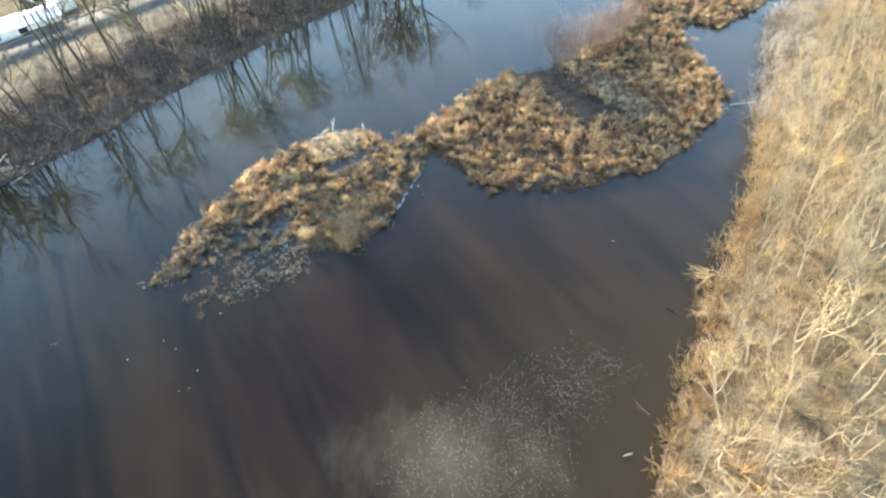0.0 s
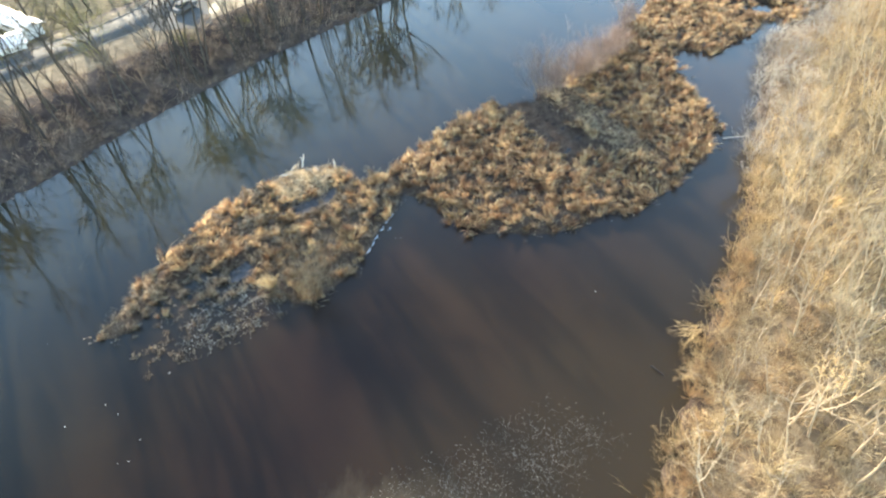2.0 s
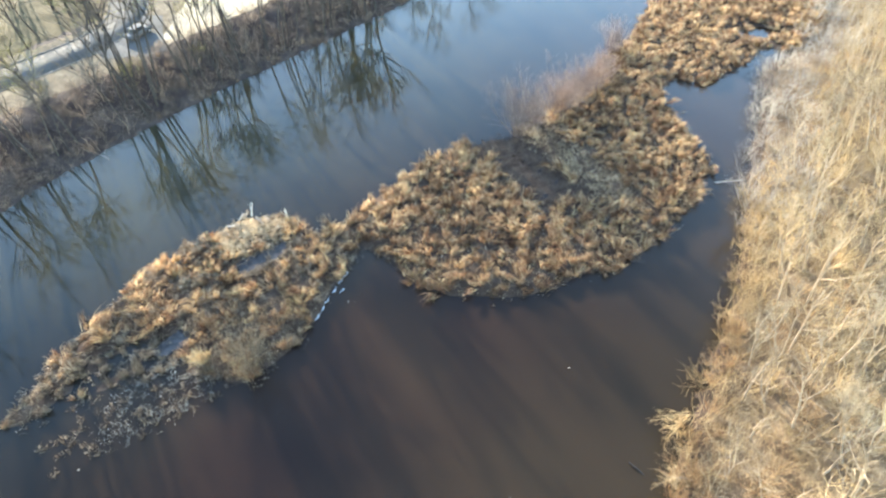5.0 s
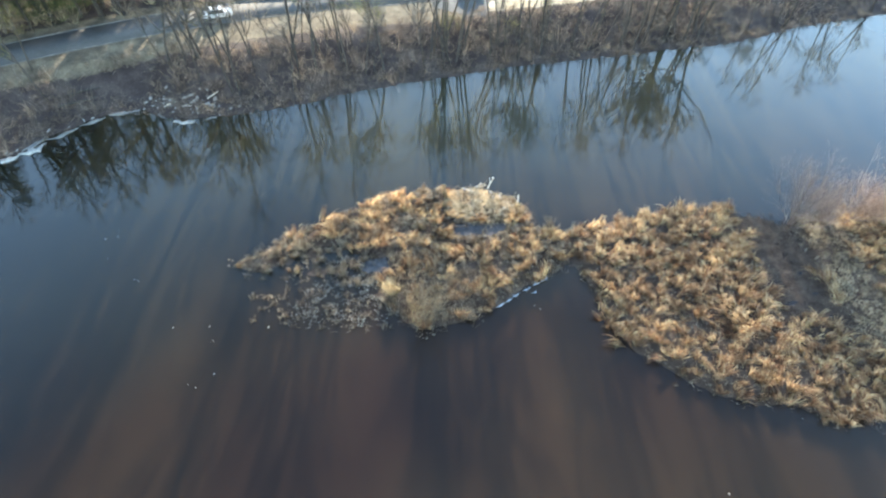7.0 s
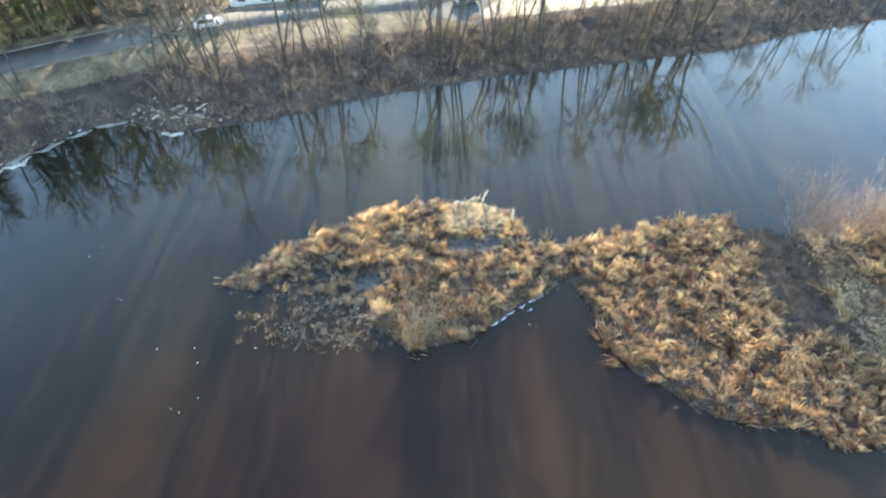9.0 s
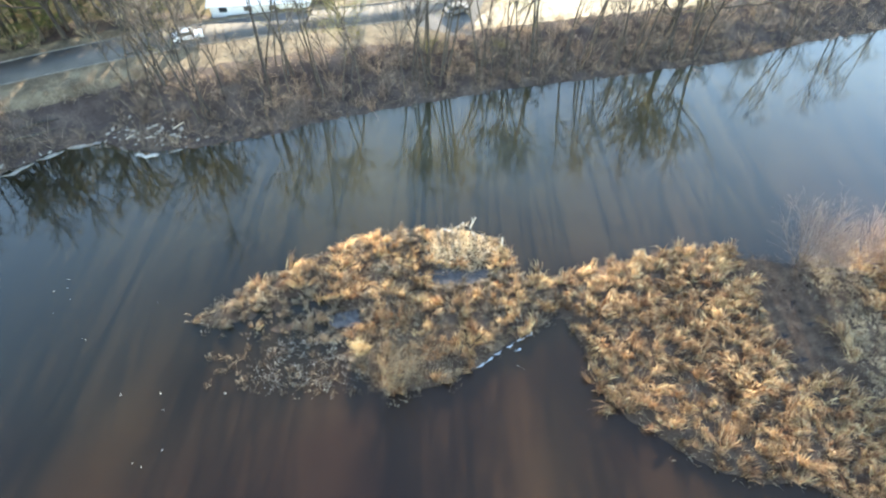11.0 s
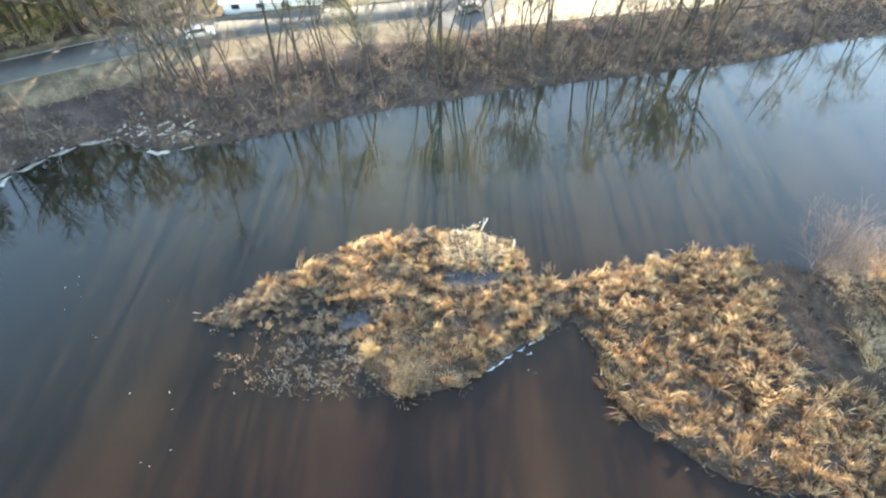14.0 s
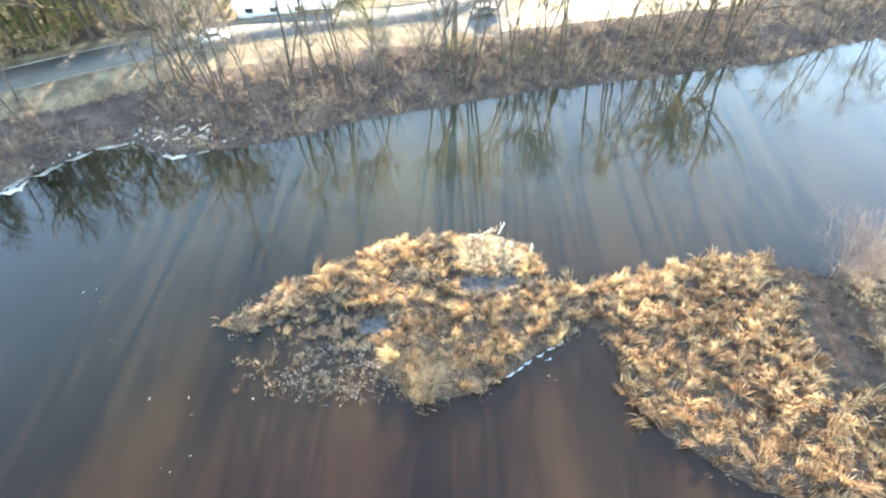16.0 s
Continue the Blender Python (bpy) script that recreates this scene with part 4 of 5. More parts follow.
set_bush(shrub("island_bush", 51, 8.2, TWIG_BUSH, "upright grey-brown leafless bush on the small island", 46, 0.24, 1.3, thick=0.013), -10.4, 40.4)
set_bush(shrub("island_bush", 57, 2.2, TWIG_PALE, "small tan leafless bush on the small island", 16, 0.4, 1.0, thick=0.016), -11.8, 40.6)
for seed, h, x, y in ((52, 9.0, 17.4, 75.9), (47, 6.4, 20.6, 78.4), (53, 7.4, 23.4, 80.8), (48, 5.6, 25.6, 82.4), (54, 6.0, 28.0, 84.5), (55, 5.2, 30.4, 87.8), (56, 6.0, 34.6, 98.0), (59, 4.5, 32.5, 92.0)):
    set_bush(shrub("willow_bush", seed, h, TWIG_WILLOW, "upright leafless willow with reddish tan twigs on the island", 38, 0.38, 1.9, thick=0.03), x, y)
low_bush = [shrub("low_bush", 61, 1.3, TWIG_GREY, "low grey leafless bush at the island's edge", 14, 0.7, 1.0, thick=0.016), shrub("low_bush", 62, 1.6, TWIG_BRUSH, "low brown leafless bush at the island's edge", 14, 0.6, 1.0, thick=0.016)]
low_rng = np.random.default_rng(9)
plant(low_bush, spots(low_rng, 8, (18, 42, 50, 62), 2.0, lambda x, y: (on(ISLAND_B, x, y) > 0.2) & in_shade_band(x - 1, y - 1)), low_rng, "low bushes on the large island", 0.7, 1.2)


# ---- driftwood, foam, floating leaves ----
def log_mesh(seed, length, radius, mat, twigs=0):
    r = np.random.default_rng(seed)
    b = [shoot(r, (0, 0, 0), (1, 0, 0.02), length, radius, radius * 0.5, 7, 0.06, 0.0)]
    if twigs:
        b += forks(r, b, twigs, 0.3, 0.95, (30, 70), (0.2, 0.45), radius * 0.6, 3, 0.2, 0.05)
    v, q = tubes(b, 7)
    return mesh_np("log", v, quads=q, mat=mat, smooth=True)


LOGS = [  # x, y, z, turn, length, radius, twigs, bleached
    (-17.8, 58.6, 0.5, 20, 1.7, 0.06, 2, 1), (-16.6, 59.6, 0.5, 70, 1.3, 0.05, 2, 1), (-14.8, 60.2, 0.5, -30, 1.7, 0.06, 2, 1), (-13.0, 59.6, 0.5, 120, 1.2, 0.05, 2, 1),
    (-15.6, 57.6, 0.5, 40, 1.3, 0.05, 2, 1), (-12.0, 58.6, 0.5, 5, 1.4, 0.05, 2, 1), (-17.0, 57.2, 0.5, 150, 1.2, 0.05, 2, 1), (-16.8, 51.0, 0.7, 34, 3.6, 0.13, 0, 0),
    (-59.2, 50.0, 0.7, 60, 1.6, 0.08, 2, 1), (-60.9, 48.4, 0.8, 100, 1.4, 0.07, 2, 1), (-62.0, 51.8, 1.0, 40, 1.6, 0.08, 2, 0),
    (-57.6, 53.2, 0.8, 80, 1.8, 0.08, 2, 1), (-72.4, 40.0, 1.2, 55, 5.0, 0.2, 0, 0), (-73.6, 41.8, 1.4, 60, 4.6, 0.18, 0, 0), (41.9, 66.7, 0.12, 3, 3.4, 0.07, 4, 1),
    (23.6, 31.8, 0.15, -45, 3.6, 0.08, 5, 0), (15.9, 16.2, 0.08, 20, 0.9, 0.035, 5, 1), (8.6, 73.4, 0.6, -8, 4.5, 0.07, 2, 0)]
for i, (x, y, z, a, ln, rad, tw, white) in enumerate(LOGS):
    ob = tagged(new("fallen_branch" if tw else "log", log_mesh(400 + i, ln, rad, BARK_WHITE if white else BARK_DARK, tw)), "bleached dead branch lying at the water's edge" if white else "dark fallen log lying on the bank", "driftwood")
    ob.matrix_basis = pose(x, y, max(z, ground_z(x, y) + rad * 0.8), 0, 0, a)
for x, y, h, lean in ((-15.3, 60.6, 2.0, 12), (-10.9, 60.2, 1.6, -6)):
    ob = tagged(new("snag", log_mesh(int(h * 100), h, 0.09, BARK_WHITE, 4)), "broken bleached snag standing at the island's edge", "driftwood")
    ob.matrix_basis = pose(x, y, 0.3, 0, -90 + lean, 30)


def stone_mesh(seed):
    """A rounded, uneven stone."""
    bm = bmesh.new()
    bmesh.ops.create_icosphere(bm, subdivisions=2, radius=0.5)
    for v in bm.verts:
        k = 1 + 0.35 * noise.noise(v.co * 1.7 + Vector((seed, seed * 0.37, 0)))
        v.co = Vector((v.co.x * k * 1.5, v.co.y * k * 0.8, v.co.z * k * 0.6))
    me = bpy.data.meshes.new("stone")
    bm.to_mesh(me)
    bm.free()
    me.materials.append(STONE)
    return me


stones = [stone_mesh(i + 1) for i in range(4)]
stone_rng = np.random.default_rng(31)
for x, y in spots(stone_rng, 30, (-68, -53, 42, 55), 0.7, lambda x, y: between(f_in(x, y), 0.9, 5.0) & (x > -65)):
    ob = tagged(new("stone", stones[int(stone_rng.integers(4))]), "pale stone lying on the muddy far bank", "stone", "stones on the far bank")
    ob.matrix_basis = pose(x, y, max(ground_z(x, y), 0) + 0.06, 0, 0, stone_rng.uniform(0, 360)) @ Matrix.Scale(stone_rng.uniform(0.15, 0.65), 4)


def patch(name, line, width, mat, label, category, seed, thick=0.03, z=0.0):
    """A ragged flat strip along a line: foam or thin ice."""
    r = np.random.default_rng(seed)
    pts = []
    for (ax, ay), (bx, by) in zip(line[:-1], line[1:]):
        n = max(6, int(math.hypot(bx - ax, by - ay) / 0.35))
        pts += [(ax + (bx - ax) * k / n, ay + (by - ay) * k / n) for k in range(n)]
    pts = np.array(pts + [line[-1]], float)
    d = np.gradient(pts, axis=0)
    d /= np.linalg.norm(d, axis=1)[:, None]
    nrm = np.stack([-d[:, 1], d[:, 0]], -1)
    k = len(pts)
    w = width * np.clip(0.5 + 0.5 * np.sin(np.arange(k) * 0.7 + seed) + r.normal(0, 0.3, k), 0.05, 1.3)
    w[0] = w[-1] = 0.02
    soft = np.ones(5) / 5
    w = np.convolve(w, soft, mode="same")
    mid = pts + nrm * (np.convolve(r.normal(0, 0.5, k), soft, mode="same") * width)[:, None]
    a, b = mid + nrm * w[:, None] / 2, mid - nrm * w[:, None] / 2
    up, lo = np.full((k, 1), z + thick), np.full((k, 1), z - 0.03)
    V = np.concatenate([np.hstack([a, lo]), np.hstack([a, up]), np.hstack([b, up]), np.hstack([b, lo])])
    i = np.arange(k - 1)
    Q = np.concatenate([np.stack([s * k + i, (s + 1) * k + i, (s + 1) * k + i + 1, s * k + i + 1], -1) for s in range(3)])
    return tagged(new(name, mesh_np(name, V, quads=Q, mat=mat)), label, category)


for i, (x0, y0, x1, y1) in enumerate(((-5.6, 46.0, -5.2, 46.9), (-5.2, 46.9, -4.8, 47.9), (-4.9, 48.1, -4.5, 49.0), (-4.3, 49.5, -3.9, 50.4), (-3.7, 50.7, -3.4, 51.5), (-3.3, 51.7, -3.0, 52.5), (-3.4, 49.6, -3.1, 50.2))):
    patch("foam_streak", [(x0, y0), ((x0 + x1) / 2 + 0.1, (y0 + y1) / 2), (x1, y1)], 0.26 if i < 3 else 0.18, FOAM, "thin fleck of white foam along the island's edge", "foam", 2 + i)
for i, (line, wide) in enumerate((([(-69.4, 29.4), (-68.6, 32.4), (-68.5, 35.0)], 1.5), ([(-69.7, 30.4), (-69.0, 33.0), (-68.9, 35.6)], 0.9), ([(-68.6, 35.2), (-68.2, 37.0), (-67.7, 39.2)], 0.8), ([(-67.8, 39.6), (-67.3, 41.2), (-66.8, 42.8)], 1.0),
                                  ([(-66.6, 43.2), (-65.6, 45.0), (-64.0, 46.3)], 1.1), ([(-58.2, 47.4), (-57.0, 48.0), (-55.8, 49.2)], 0.9), ([(-54.9, 50.3), (-54.0, 51.6)], 0.4), ([(-61.2, 47.3), (-59.8, 47.5)], 0.4))):
    bright = i in (0, 5)
    patch("ice_shelf", line, wide, ICE if bright else ICE_DIRTY, "broken pale rim of ice along the far bank" if bright else "thin muddy ice along the far bank", "ice", 20 + i, 0.08)


def plate_mesh(seed):
    """A flat broken piece of ice with an angular outline."""
    r = np.random.default_rng(seed)
    n = 6
    a = np.sort(r.uniform(0, 2 * np.pi, n))
    bm = bmesh.new()
    top = [bm.verts.new((math.cos(t) * k, math.sin(t) * k * 0.6, 0.07)) for t, k in zip(a, r.uniform(0.35, 0.6, n))]
    low = [bm.verts.new((v.co.x * 0.95, v.co.y * 0.95, -0.03)) for v in top]
    bm.faces.new(top)
    for i in range(n):
        j = (i + 1) % n
        bm.faces.new((top[i], low[i], low[j], top[j]))
    me = bpy.data.meshes.new("ice_piece")
    bm.to_mesh(me)
    bm.free()
    me.materials.append(ICE)
    return me


plates = [plate_mesh(i + 1) for i in range(5)]
ice_rng = np.random.default_rng(53)
for x, y in spots(ice_rng, 18, (-64, -53, 45, 54), 0.55, lambda x, y: between(f_in(x, y), 0.1, 3.2)) + spots(ice_rng, 9, (-71, -66, 29, 44), 0.8, lambda x, y: between(f_in(x, y), -0.1, 1.2)):
    ob = tagged(new("ice_piece", plates[int(ice_rng.integers(5))]), "broken piece of pale ice stranded on the far bank", "ice", "stranded ice pieces")
    ob.matrix_basis = pose(x, y, max(ground_z(x, y), 0.0) + 0.04, ice_rng.normal(0, 10), ice_rng.normal(0, 10), ice_rng.uniform(0, 360)) @ Matrix.Scale(ice_rng.uniform(0.25, 0.9), 4)
patch("ice_shelf", [(-27.6, 87.6), (-26.4, 88.4), (-25.6, 89.2)], 0.6, FOAM, "pale rim of ice along the far bank", "ice", 9, 0.12)


def sheet(poly, z, mat, label, seed):
    """A thin ragged sheet of ice that fills an outline, with bites out of its rim."""
    r = np.random.default_rng(seed)
    c = np.mean(poly, axis=0)
    rim = []
    for (ax, ay), (bx, by) in zip(poly, poly[1:] + poly[:1]):
        n = max(3, int(math.hypot(bx - ax, by - ay) / 0.3))
        rim += [np.array((ax + (bx - ax) * k / n, ay + (by - ay) * k / n)) for k in range(n)]
    bm = bmesh.new()
    top = [bm.verts.new((*(c + (p - c) * r.uniform(0.82, 1.08)), z)) for p in rim]
    low = [bm.verts.new((v.co.x, v.co.y, z - 0.05)) for v in top]
    hub = bm.verts.new((*c, z))
    for i in range(len(top)):
        j = (i + 1) % len(top)
        bm.faces.new((hub, top[i], top[j]))
        bm.faces.new((top[i], low[i], low[j], top[j]))
    return tagged(part("ice_sheet", (bm, mat)), label, "ice")


ICE_POOL = plain("grey_pool_ice", (0.085, 0.077, 0.075), 0.55, 0.15, dirt=0.7, scale=1.6)
sheet(POOLS[0], 0.02, ICE_POOL, "thin grey ice over a pool among flattened reed", 61)
sheet(POOLS[1], 0.02, ICE_POOL, "thin grey ice over a small pool in the reed", 62)


def flake_mesh(seed, size):
    """A curled floating leaf or scrap of foam."""
    r = np.random.default_rng(seed)
    n = 7
    a = np.arange(n) * 2 * np.pi / n
    rad = size * r.uniform(0.6, 1.1, n)
    ring = np.stack([np.cos(a) * rad, np.sin(a) * rad * 0.6, np.abs(np.cos(a)) * size * 0.3], -1)
    low = ring * (0.8, 0.8, 0) + (0, 0, -0.02)
    V = np.concatenate([ring, low, [(0, 0, 0.01)]])
    i = np.arange(n)
    return V, np.stack([i, (i + 1) % n, np.full(n, 2 * n)], -1), np.stack([i, i + n, (i + 1) % n + n, (i + 1) % n], -1)


flake_meshes = [mesh_np("floating_leaf", *flake_mesh(500 + i, 0.17), LEAF_PALE) for i in range(4)]
FLAKES = [(-47, 29), (-47.1, 30.7), (-44.5, 27.4), (-46.2, 30), (-39, 27.3), (-31.2, 25.6), (-28.3, 27.7), (-26.8, 26.8), (-24.2, 22.5), (-25.1, 22.3), (-23.4, 31), (-20.8, 33.4),
          (-16.1, 36.3), (-1.7, 48.4), (-25.9, 36.2), (-36.8, 34.1), (-44.6, 29.3), (-39.5, 27.2), (-23.9, 24.4), (-16.4, 35), (19.8, 40.8), (-2.4, 48.4), (23.6, 51.2), (-21.3, 86.6)]
flake_rng = np.random.default_rng(4)
for x, y in FLAKES:
    ob = tagged(new("floating_leaf", flake_meshes[int(flake_rng.integers(4))]), "pale dead leaf floating on the river", "leaf", "floating leaves")
    ob.matrix_basis = pose(x, y, 0.012, 0, 0, flake_rng.uniform(0, 360)) @ Matrix.Diagonal((flake_rng.uniform(0.22, 0.6),) * 3 + (1,))

PEBBLE_BAR = [(-5.7, 16.6), (-1.8, 21.3), (6.5, 25.4), (13.1, 28.6), (17.9, 26.7), (20.3, 24.8), (13.7, 18.6), (10.3, 12.8), (2, 9), (-5, 11)]
x, y = flake_rng.uniform(-6, 21, 26000), flake_rng.uniform(9, 29, 26000)
keep = (signed(x, y, PEBBLE_BAR) > flake_rng.uniform(-0.6, 4.0, 26000)) & (rolling(x, y, 8.0, 1.0) > flake_rng.uniform(-1.1, 0.6, 26000))
x, y = x[keep][:7000], y[keep][:7000]
a = np.arange(5) * 2 * np.pi / 5
V, T = [], []
for k in range(len(x)):
    size, turn = flake_rng.uniform(0.01, 0.024), radians(-57 + flake_rng.normal(0, 18))
    u, v = np.cos(a) * size * 4.0 * flake_rng.uniform(0.7, 1.2, 5), np.sin(a) * size * flake_rng.uniform(0.7, 1.2, 5)
    V += [(x[k], y[k], 0.006)] + [(x[k] + p * math.cos(turn) - q * math.sin(turn), y[k] + p * math.sin(turn) + q * math.cos(turn), 0.008 + size * flake_rng.uniform(0.1, 0.5)) for p, q in zip(u, v)]
    T += [(6 * k, 6 * k + 1 + i, 6 * k + 1 + (i + 1) % 5) for i in range(5)]
# lightest tone paints the glints of ripples onto the leaf flecks
LEAF_GLINT = stalk_mat("sodden_leaves", ((0.065, 0.059, 0.05), (0.145, 0.134, 0.118), (0.36, 0.35, 0.32)), 0.2)
tagged(new("sodden_leaves", mesh_np("sodden_leaves", V, T, mat=LEAF_GLINT)), "scattered pale flecks for sodden leaves and ripple glints over a shallow sand bar", "leaves", kind="stuff")

# trees leaning over the water
lean_a = bare_tree("leaning_tree", 75, 8.5, 0.1, BARK_PALE, TWIG_PALE, "pale leafless tree leaning out over the water", 0.1, 12, 0.3, dense=1.2, bends=1)
lean_a.matrix_basis = pose(28.6, 30.2, 0.5, 8, -46, 0) @ Matrix.Scale(0.62, 4)
lean_b = bare_tree("leaning_tree", 76, 6.5, 0.08, BARK_PALE, TWIG_RUST, "rusty leafless tree leaning out over the water", 0.1, 10, 0.25, dense=1.1, bends=1)
lean_b.matrix_basis = pose(33.6, 39.6, 0.5, 5, -35, 0) @ Matrix.Scale(0.7, 4)
# overhanging bushes at the wooded bank's edge
edge_kinds = [shrub("overhanging_bush", 71, 3.0, TWIG_RUST, "rusty bush leaning out over the water", 16, 0.55, 0.9), shrub("overhanging_bush", 72, 3.4, TWIG_PALE, "pale bush leaning out over the water", 16, 0.55, 0.9)]
er = np.random.default_rng(21)
edge_places = spots(er, 84, (10, 60, 8, 66), 0.8, lambda x, y: between(r_in(x, y) + 0.9 * rolling(x, y, 6.5, 1.2), -0.3, 1.9))
for i, (x, y) in enumerate(edge_places):
    k = edge_kinds[0 if y < 45 and i % 3 else 1]
    ob = copy_thing(k, Matrix()) if i > 1 else edge_kinds[i]
    size = er.uniform(0.5, 1.15)
    ob.matrix_basis = pose(x, y, ground_z(x, y), er.normal(0, 5), er.uniform(-24, -6), er.uniform(-40, 40)) @ Matrix.Scale(size, 4)
    ob["group"] = "bushes at the wooded bank's edge"
snagged = shrub("overhanging_bush", 79, 4.6, TWIG_PALE, "slender pale bush bent far out over the water", 9, 0.2, 1.2)
snagged.matrix_basis = pose(29.5, 35.6, 0.7, 0, -66, 20) @ Matrix.Scale(1.25, 4)
snagged["group"] = "bushes at the wooded bank's edge"
grey_kinds = [shrub("grey_bush", 73, 3.2, TWIG_SILVER, "pale grey leafless bush overhanging the channel", 18, 0.6, 1.1, thick=0.016), shrub("grey_bush", 74, 2.6, TWIG_SILVER, "low pale grey leafless bush at the channel's edge", 16, 0.7, 1.1, thick=0.016)]
gr = np.random.default_rng(12)
plant(grey_kinds, spots(gr, 110, (40, 84, 58, 116), 1.25, lambda x, y: between(r_in(x, y), -1.1, 6.6)), gr, "grey bushes along the channel", 0.7, 1.6, 8)


# ---- road, cars, building ----
apron = bmesh.new()
ring = [apron.verts.new((x, y, 2.985)) for x, y in ((-47, 93.5), (-44, 90.6), (-37.5, 91.4), (-35.2, 93.2), (-37.6, 98.6), (-39.5, 104), (-43, 104))]
face = apron.faces.new(ring)
apron.normal_update()
if face.normal.z < 0:
    face.normal_flip()
ext = bmesh.ops.extrude_face_region(apron, geom=[face])
bmesh.ops.translate(apron, vec=(0, 0, -0.2), verts=[v for v in ext["geom"] if isinstance(v, bmesh.types.BMVert)])
tagged(part("pavement", (apron, ASPHALT)), "grey asphalt lay-by where the road bends", "pavement", kind="structure")


def box_bm(sx, sy, sz, bevel=0.0, top=1.0):
    """A box on z = 0, its top drawn in by the factor top, with rounded edges."""
    bm = bmesh.new()
    bmesh.ops.create_cube(bm, size=1.0)
    for v in bm.verts:
        k = top if v.co.z > 0 else 1.0
        v.co = (v.co.x * sx * k, v.co.y * sy * (1 + (k - 1) * 0.6), (v.co.z + 0.5) * sz)
    if bevel:
        bmesh.ops.bevel(bm, geom=bm.edges[:], offset=bevel, segments=2, affect="EDGES", profile=0.6)
    return bm


def car(paint, label):
    t = thing("car", label, "car", "cars on the road")
    body = part("body", (box_bm(4.5, 1.78, 0.62, 0.14, 0.97), paint), t)
    body.location = (0, 0, 0.32)
    cabin = part("cabin", (box_bm(2.5, 1.62, 0.56, 0.1, 0.74), CAR_GLASS), t, "dark glass cabin")
    cabin.location = (-0.2, 0, 0.92)
    roof = part("roof", (box_bm(1.75, 1.36, 0.06, 0.02, 0.95), paint), t)
    roof.location = (-0.2, 0, 1.45)
    for sx in (-1.4, 1.4):
        for sy in (-0.82, 0.82):
            bm = bmesh.new()
            bmesh.ops.create_cone(bm, cap_ends=True, segments=16, radius1=0.33, radius2=0.33, depth=0.22, matrix=Matrix.Rotation(radians(90), 4, "X"))
            bmesh.ops.bevel(bm, geom=[e for e in bm.edges if len(e.link_faces) == 2 and any(len(f.verts) > 4 for f in e.link_faces)], offset=0.04, segments=2, affect="EDGES")
            w = part("wheel", (bm, RUBBER), t)
            w.location = (sx, sy, 0.33)
            hub = bmesh.new()
            bmesh.ops.create_cone(hub, cap_ends=True, segments=12, radius1=0.2, radius2=0.17, depth=0.05, matrix=Matrix.Rotation(radians(90), 4, "X"))
            h = part("rim", (hub, STEEL), w)
            h.location = (0, 0.11 if sy > 0 else -0.11, 0)
    for sy in (-0.6, 0.6):
        lamp = part("headlight", (box_bm(0.08, 0.32, 0.14, 0.03), STEEL), t)
        lamp.location = (2.2, sy, 0.62)
    return t


car(CAR_WHITE, "white car driving on the riverside road").matrix_basis = pose(-70.4, 67.6, 3.0, 0, 0, 53)
CAR_GREY = plain("grey_car_paint", (0.13, 0.135, 0.14), 0.85, 0.15, 0.0, 0.1)
car(CAR_GREY, "grey car at the bend of the riverside road").matrix_basis = pose(-41.0, 97.6, 3.0, 0, 0, 62)


def wing(parent, ax, ay, bx, by, depth, height):
    """A long low wing of a building with a white metal roof."""
    ln, ang = math.hypot(bx - ax, by - ay), math.degrees(math.atan2(by - ay, bx - ax))
    m = pose(ax, ay, 1.95, 0, 0, ang)
    bm = bmesh.new()
    bmesh.ops.create_cube(bm, size=1.0, matrix=Matrix.Translation((ln / 2, depth / 2, height / 2)) @ Matrix.Diagonal((ln, depth, height, 1)))
    w = part("wall", (bm, WHITE_WALL), parent)
    w.matrix_basis = m
    n = int(ln / 1.2)
    bm = bmesh.new()
    prof = [(-0.5, height - 0.02), (depth / 2, height + 0.55), (depth + 0.5, height - 0.02)]
    cols = []
    for k in range(n * 2 + 1):
        x = -0.5 + (ln + 1.0) * k / (n * 2)
        lift = 0.05 if k % 2 else 0.0
        cols.append([bm.verts.new((x, y, z + 0.14 + lift)) for y, z in prof] + [bm.verts.new((x, y, z)) for y, z in reversed(prof)])
    for c, d in zip(cols[:-1], cols[1:]):
        for i in range(6):
            bm.faces.new((c[i], c[(i + 1) % 6], d[(i + 1) % 6], d[i]))
    bm.faces.new(cols[0])
    bm.faces.new(cols[-1])
    bmesh.ops.recalc_face_normals(bm, faces=bm.faces[:])
    r = part("roof", (bm, WHITE_ROOF), parent, "white ribbed metal roof")
    r.matrix_basis = m
    for k in range(int(ln / 4)):
        f = box_bm(1.3, 0.1, 0.8, 0.02)
        wd = part("window", (f, CAR_GLASS), parent, "dark window")
        wd.matrix_basis = m @ pose(2 + 4 * k, 0.0, 0.9)


house = thing("building", "long low building with a white metal roof beyond the road", "building")
wing(house, -74.2, 75.2, -62.2, 85.4, 4.2, 1.9)
wing(house, -74.0, 94.6, -64.2, 89.2, 2.8, 1.9)


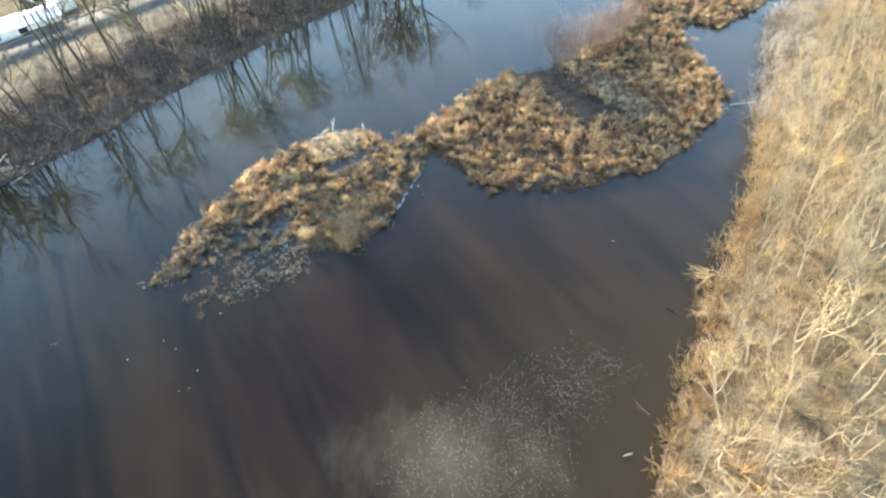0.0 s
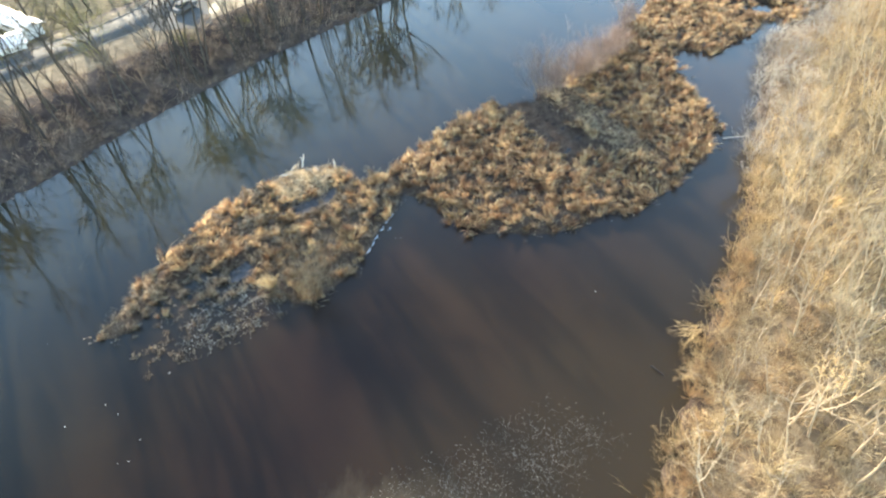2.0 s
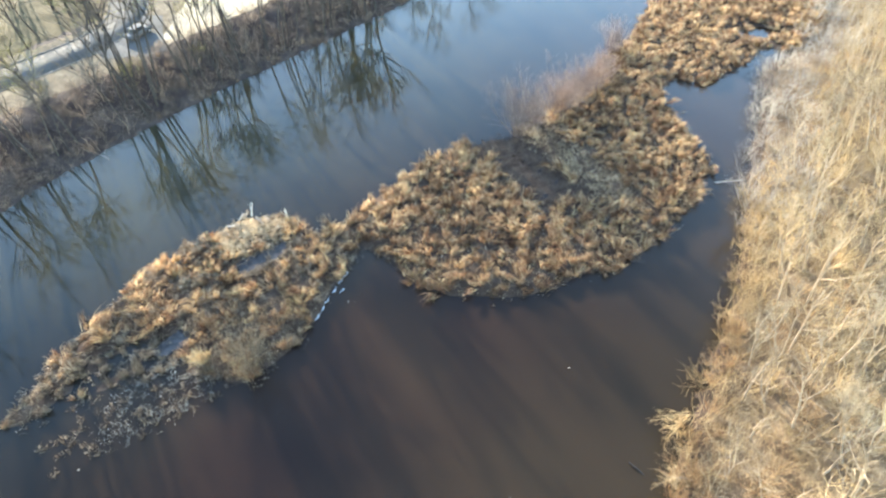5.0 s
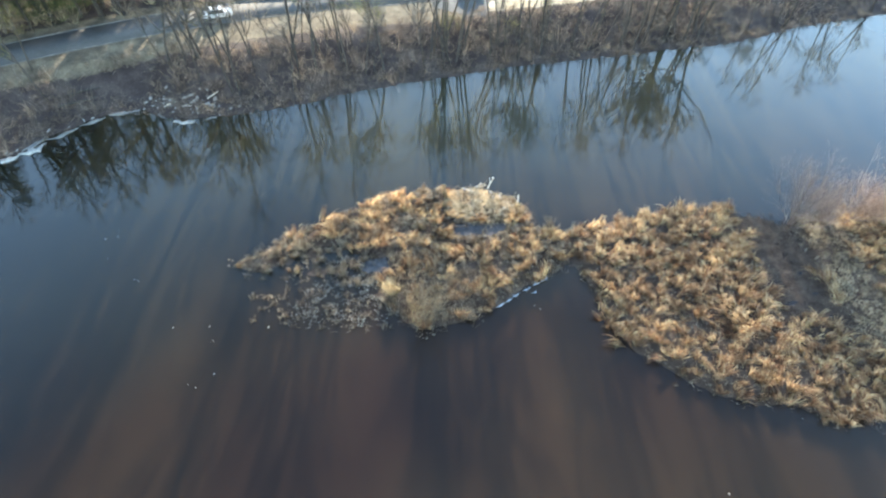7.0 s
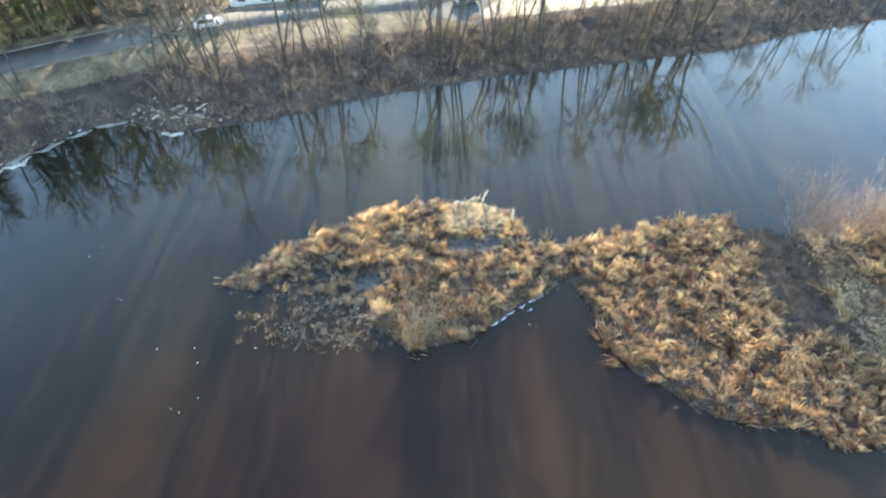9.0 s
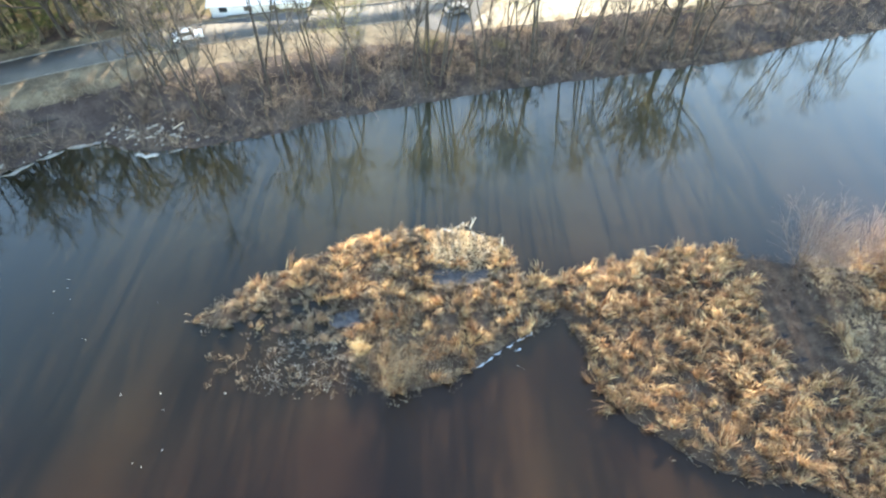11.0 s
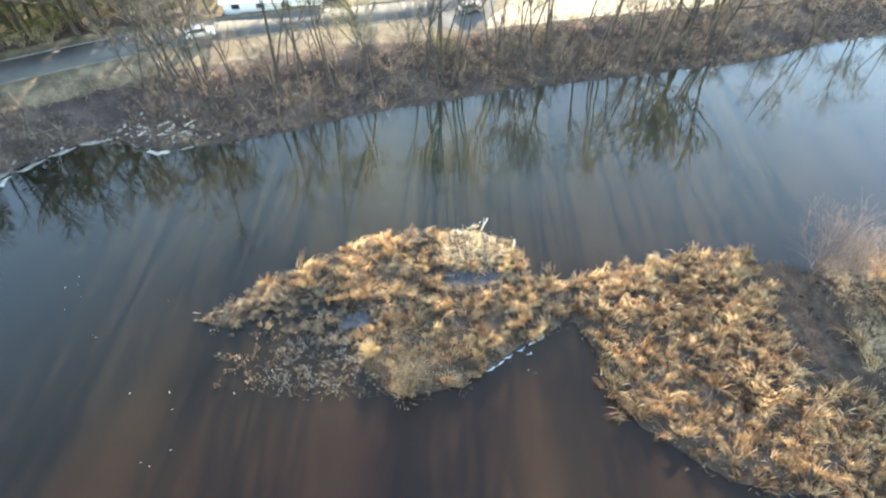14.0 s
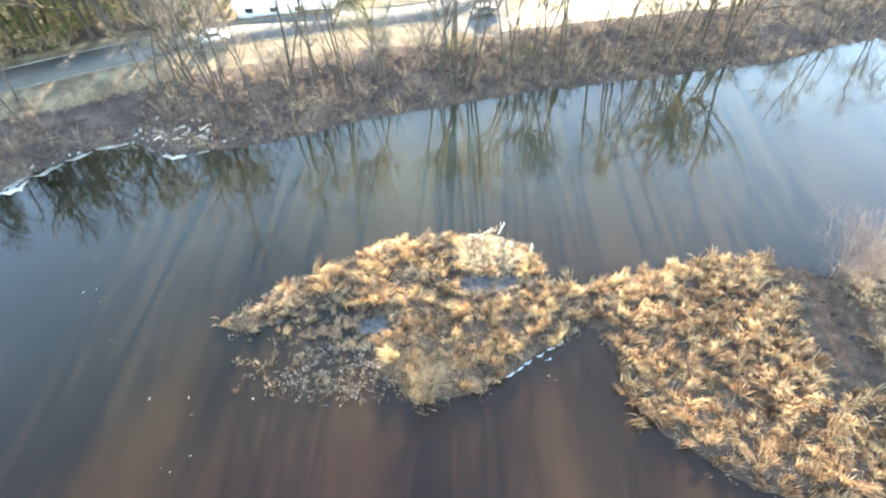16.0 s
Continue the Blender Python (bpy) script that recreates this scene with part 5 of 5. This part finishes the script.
def conifer(seed, height, label, mat=EVERGREEN):
    """An evergreen: a trunk and whorls of drooping boughs set with short needled sprays."""
    r = np.random.default_rng(seed)
    t = thing("evergreen_tree", label, "tree", "evergreens beyond the road")
    trunk = [shoot(r, (0, 0, -0.3), (0, 0, 1), height, 0.16, 0.03, 6, 0.02, 0)]
    v, q = tubes(trunk, 6)
    part("trunk", mesh_np("trunk", v, quads=q, mat=BARK_DARK, smooth=True), t)
    boughs = []
    for _ in range(int(height * 9)):
        f = r.uniform(0.08, 0.98)
        a = r.uniform(0, 2 * np.pi)
        boughs.append(shoot(r, (0, 0, height * f), (math.cos(a), math.sin(a), 0.25), height * 0.34 * (1.05 - f) + 0.2, 0.05, 0.02, 3, 0.08, -0.08))
    sprays = forks(r, boughs, 9, 0.15, 1.0, (25, 65), (0.25, 0.45), 0.07, 1, 0.1, -0.03)
    part("crown", joined("crown", [(boughs, 3)], [sprays], mat), t)
    return t


for i, (x, y, h) in enumerate(((-92, 58, 15), (-88, 62, 11), (-97, 52, 24), (-101, 44, 26), (-95, 64, 14), (-103, 36, 27), (-90, 68, 12), (-99, 60, 16), (-94, 72, 12), (-98, 70, 13), (-94, 41, 25), (-90, 48, 21), (-88, 55, 14), (-84, 66, 10), (-80, 70, 8.5),
                               (-86, 70, 12), (-90, 75, 12.5), (-101, 73, 13), (-93, 69, 12), (-104, 28, 27), (-98, 34, 26), (-96, 58, 14), (-56, 106, 5), (-60, 108, 4.5))):
    conifer(600 + i, h, "dark green evergreen tree beyond the road").matrix_basis = pose(x, y, ground_z(x, y))
bush_gold = shrub("yellow_bush", 81, 2.4, TWIG_BUD, "yellowish leafless bush beside the road", 18, 0.5, 1.1)
set_bush(bush_gold, -49.5, 82.4)

# weeds and dead stalks that cover the banks
weeds = [clump_arrays(700 + i, 30, 0.72, 6, 0.5, 0.4) for i in range(5)]
straws = [clump_arrays(720 + i, 36, 1.05, 9, 0.6, 0.28) for i in range(5)]
weed_rng = np.random.default_rng(15)


def bank_spots(n, box, ok):
    """Many places by chance, with no least distance."""
    x, y = weed_rng.uniform(box[0], box[1], n * 12), weed_rng.uniform(box[2], box[3], n * 12)
    keep = ok(x, y)
    return list(zip(x[keep][:n], y[keep][:n]))


tagged(reeds("bank_weeds", bank_spots(1650, (-95, 25, 15, 150), lambda x, y: between(f_in(x, y), 0, 13.5) & (seg_dist(x, y, ROAD) > 6) & ~inside(x, y, BARE)), weeds, weed_rng, TWIG_BRUSH, "tangled brown dead weeds covering the far bank", 0.7, 1.9), category="weeds")
tagged(reeds("bank_weeds", bank_spots(1900, (4, 95, 2, 120), lambda x, y: between(r_in(x, y) - open_edge(x, y), 0.0, 16)), straws, weed_rng, TWIG_PALE, "pale dead weeds under the wooded bank's trees", 0.7, 1.8), category="weeds")

tagged(reeds("bank_weeds", bank_spots(600, (-95, 30, 15, 152), lambda x, y: between(f_in(x, y), -0.5, 1.6)), weeds, weed_rng, TWIG_BRUSH, "ragged brown dead weeds hanging over the far waterline", 0.6, 1.4), category="weeds")
tagged(reeds("bank_weeds", bank_spots(300, (-16, 12, -26, 6), lambda x, y: between(r_in(x, y), 0.1, 14)), straws, weed_rng, TWIG_PALE, "pale dead weeds on the near end of the wooded bank", 0.7, 1.8), category="weeds")
for kinds, count, gap, group in ((right_kinds, 16, 2.6, "trees on the wooded bank"), (brush_kinds, 30, 1.6, "shrubs on the wooded bank")):
    for x, y in spots(weed_rng, count, (-16, 12, -26, 3), gap, lambda x, y: between(r_in(x, y), 0.8, 14)):
        k = kinds[int(weed_rng.integers(len(kinds)))]
        ob = copy_thing(k, Matrix())
        ob.matrix_basis = pose(x, y, ground_z(x, y), 0, -12, weed_rng.uniform(0, 360)) @ Matrix.Scale(weed_rng.uniform(0.8, 1.1), 4)
        ob["group"] = group
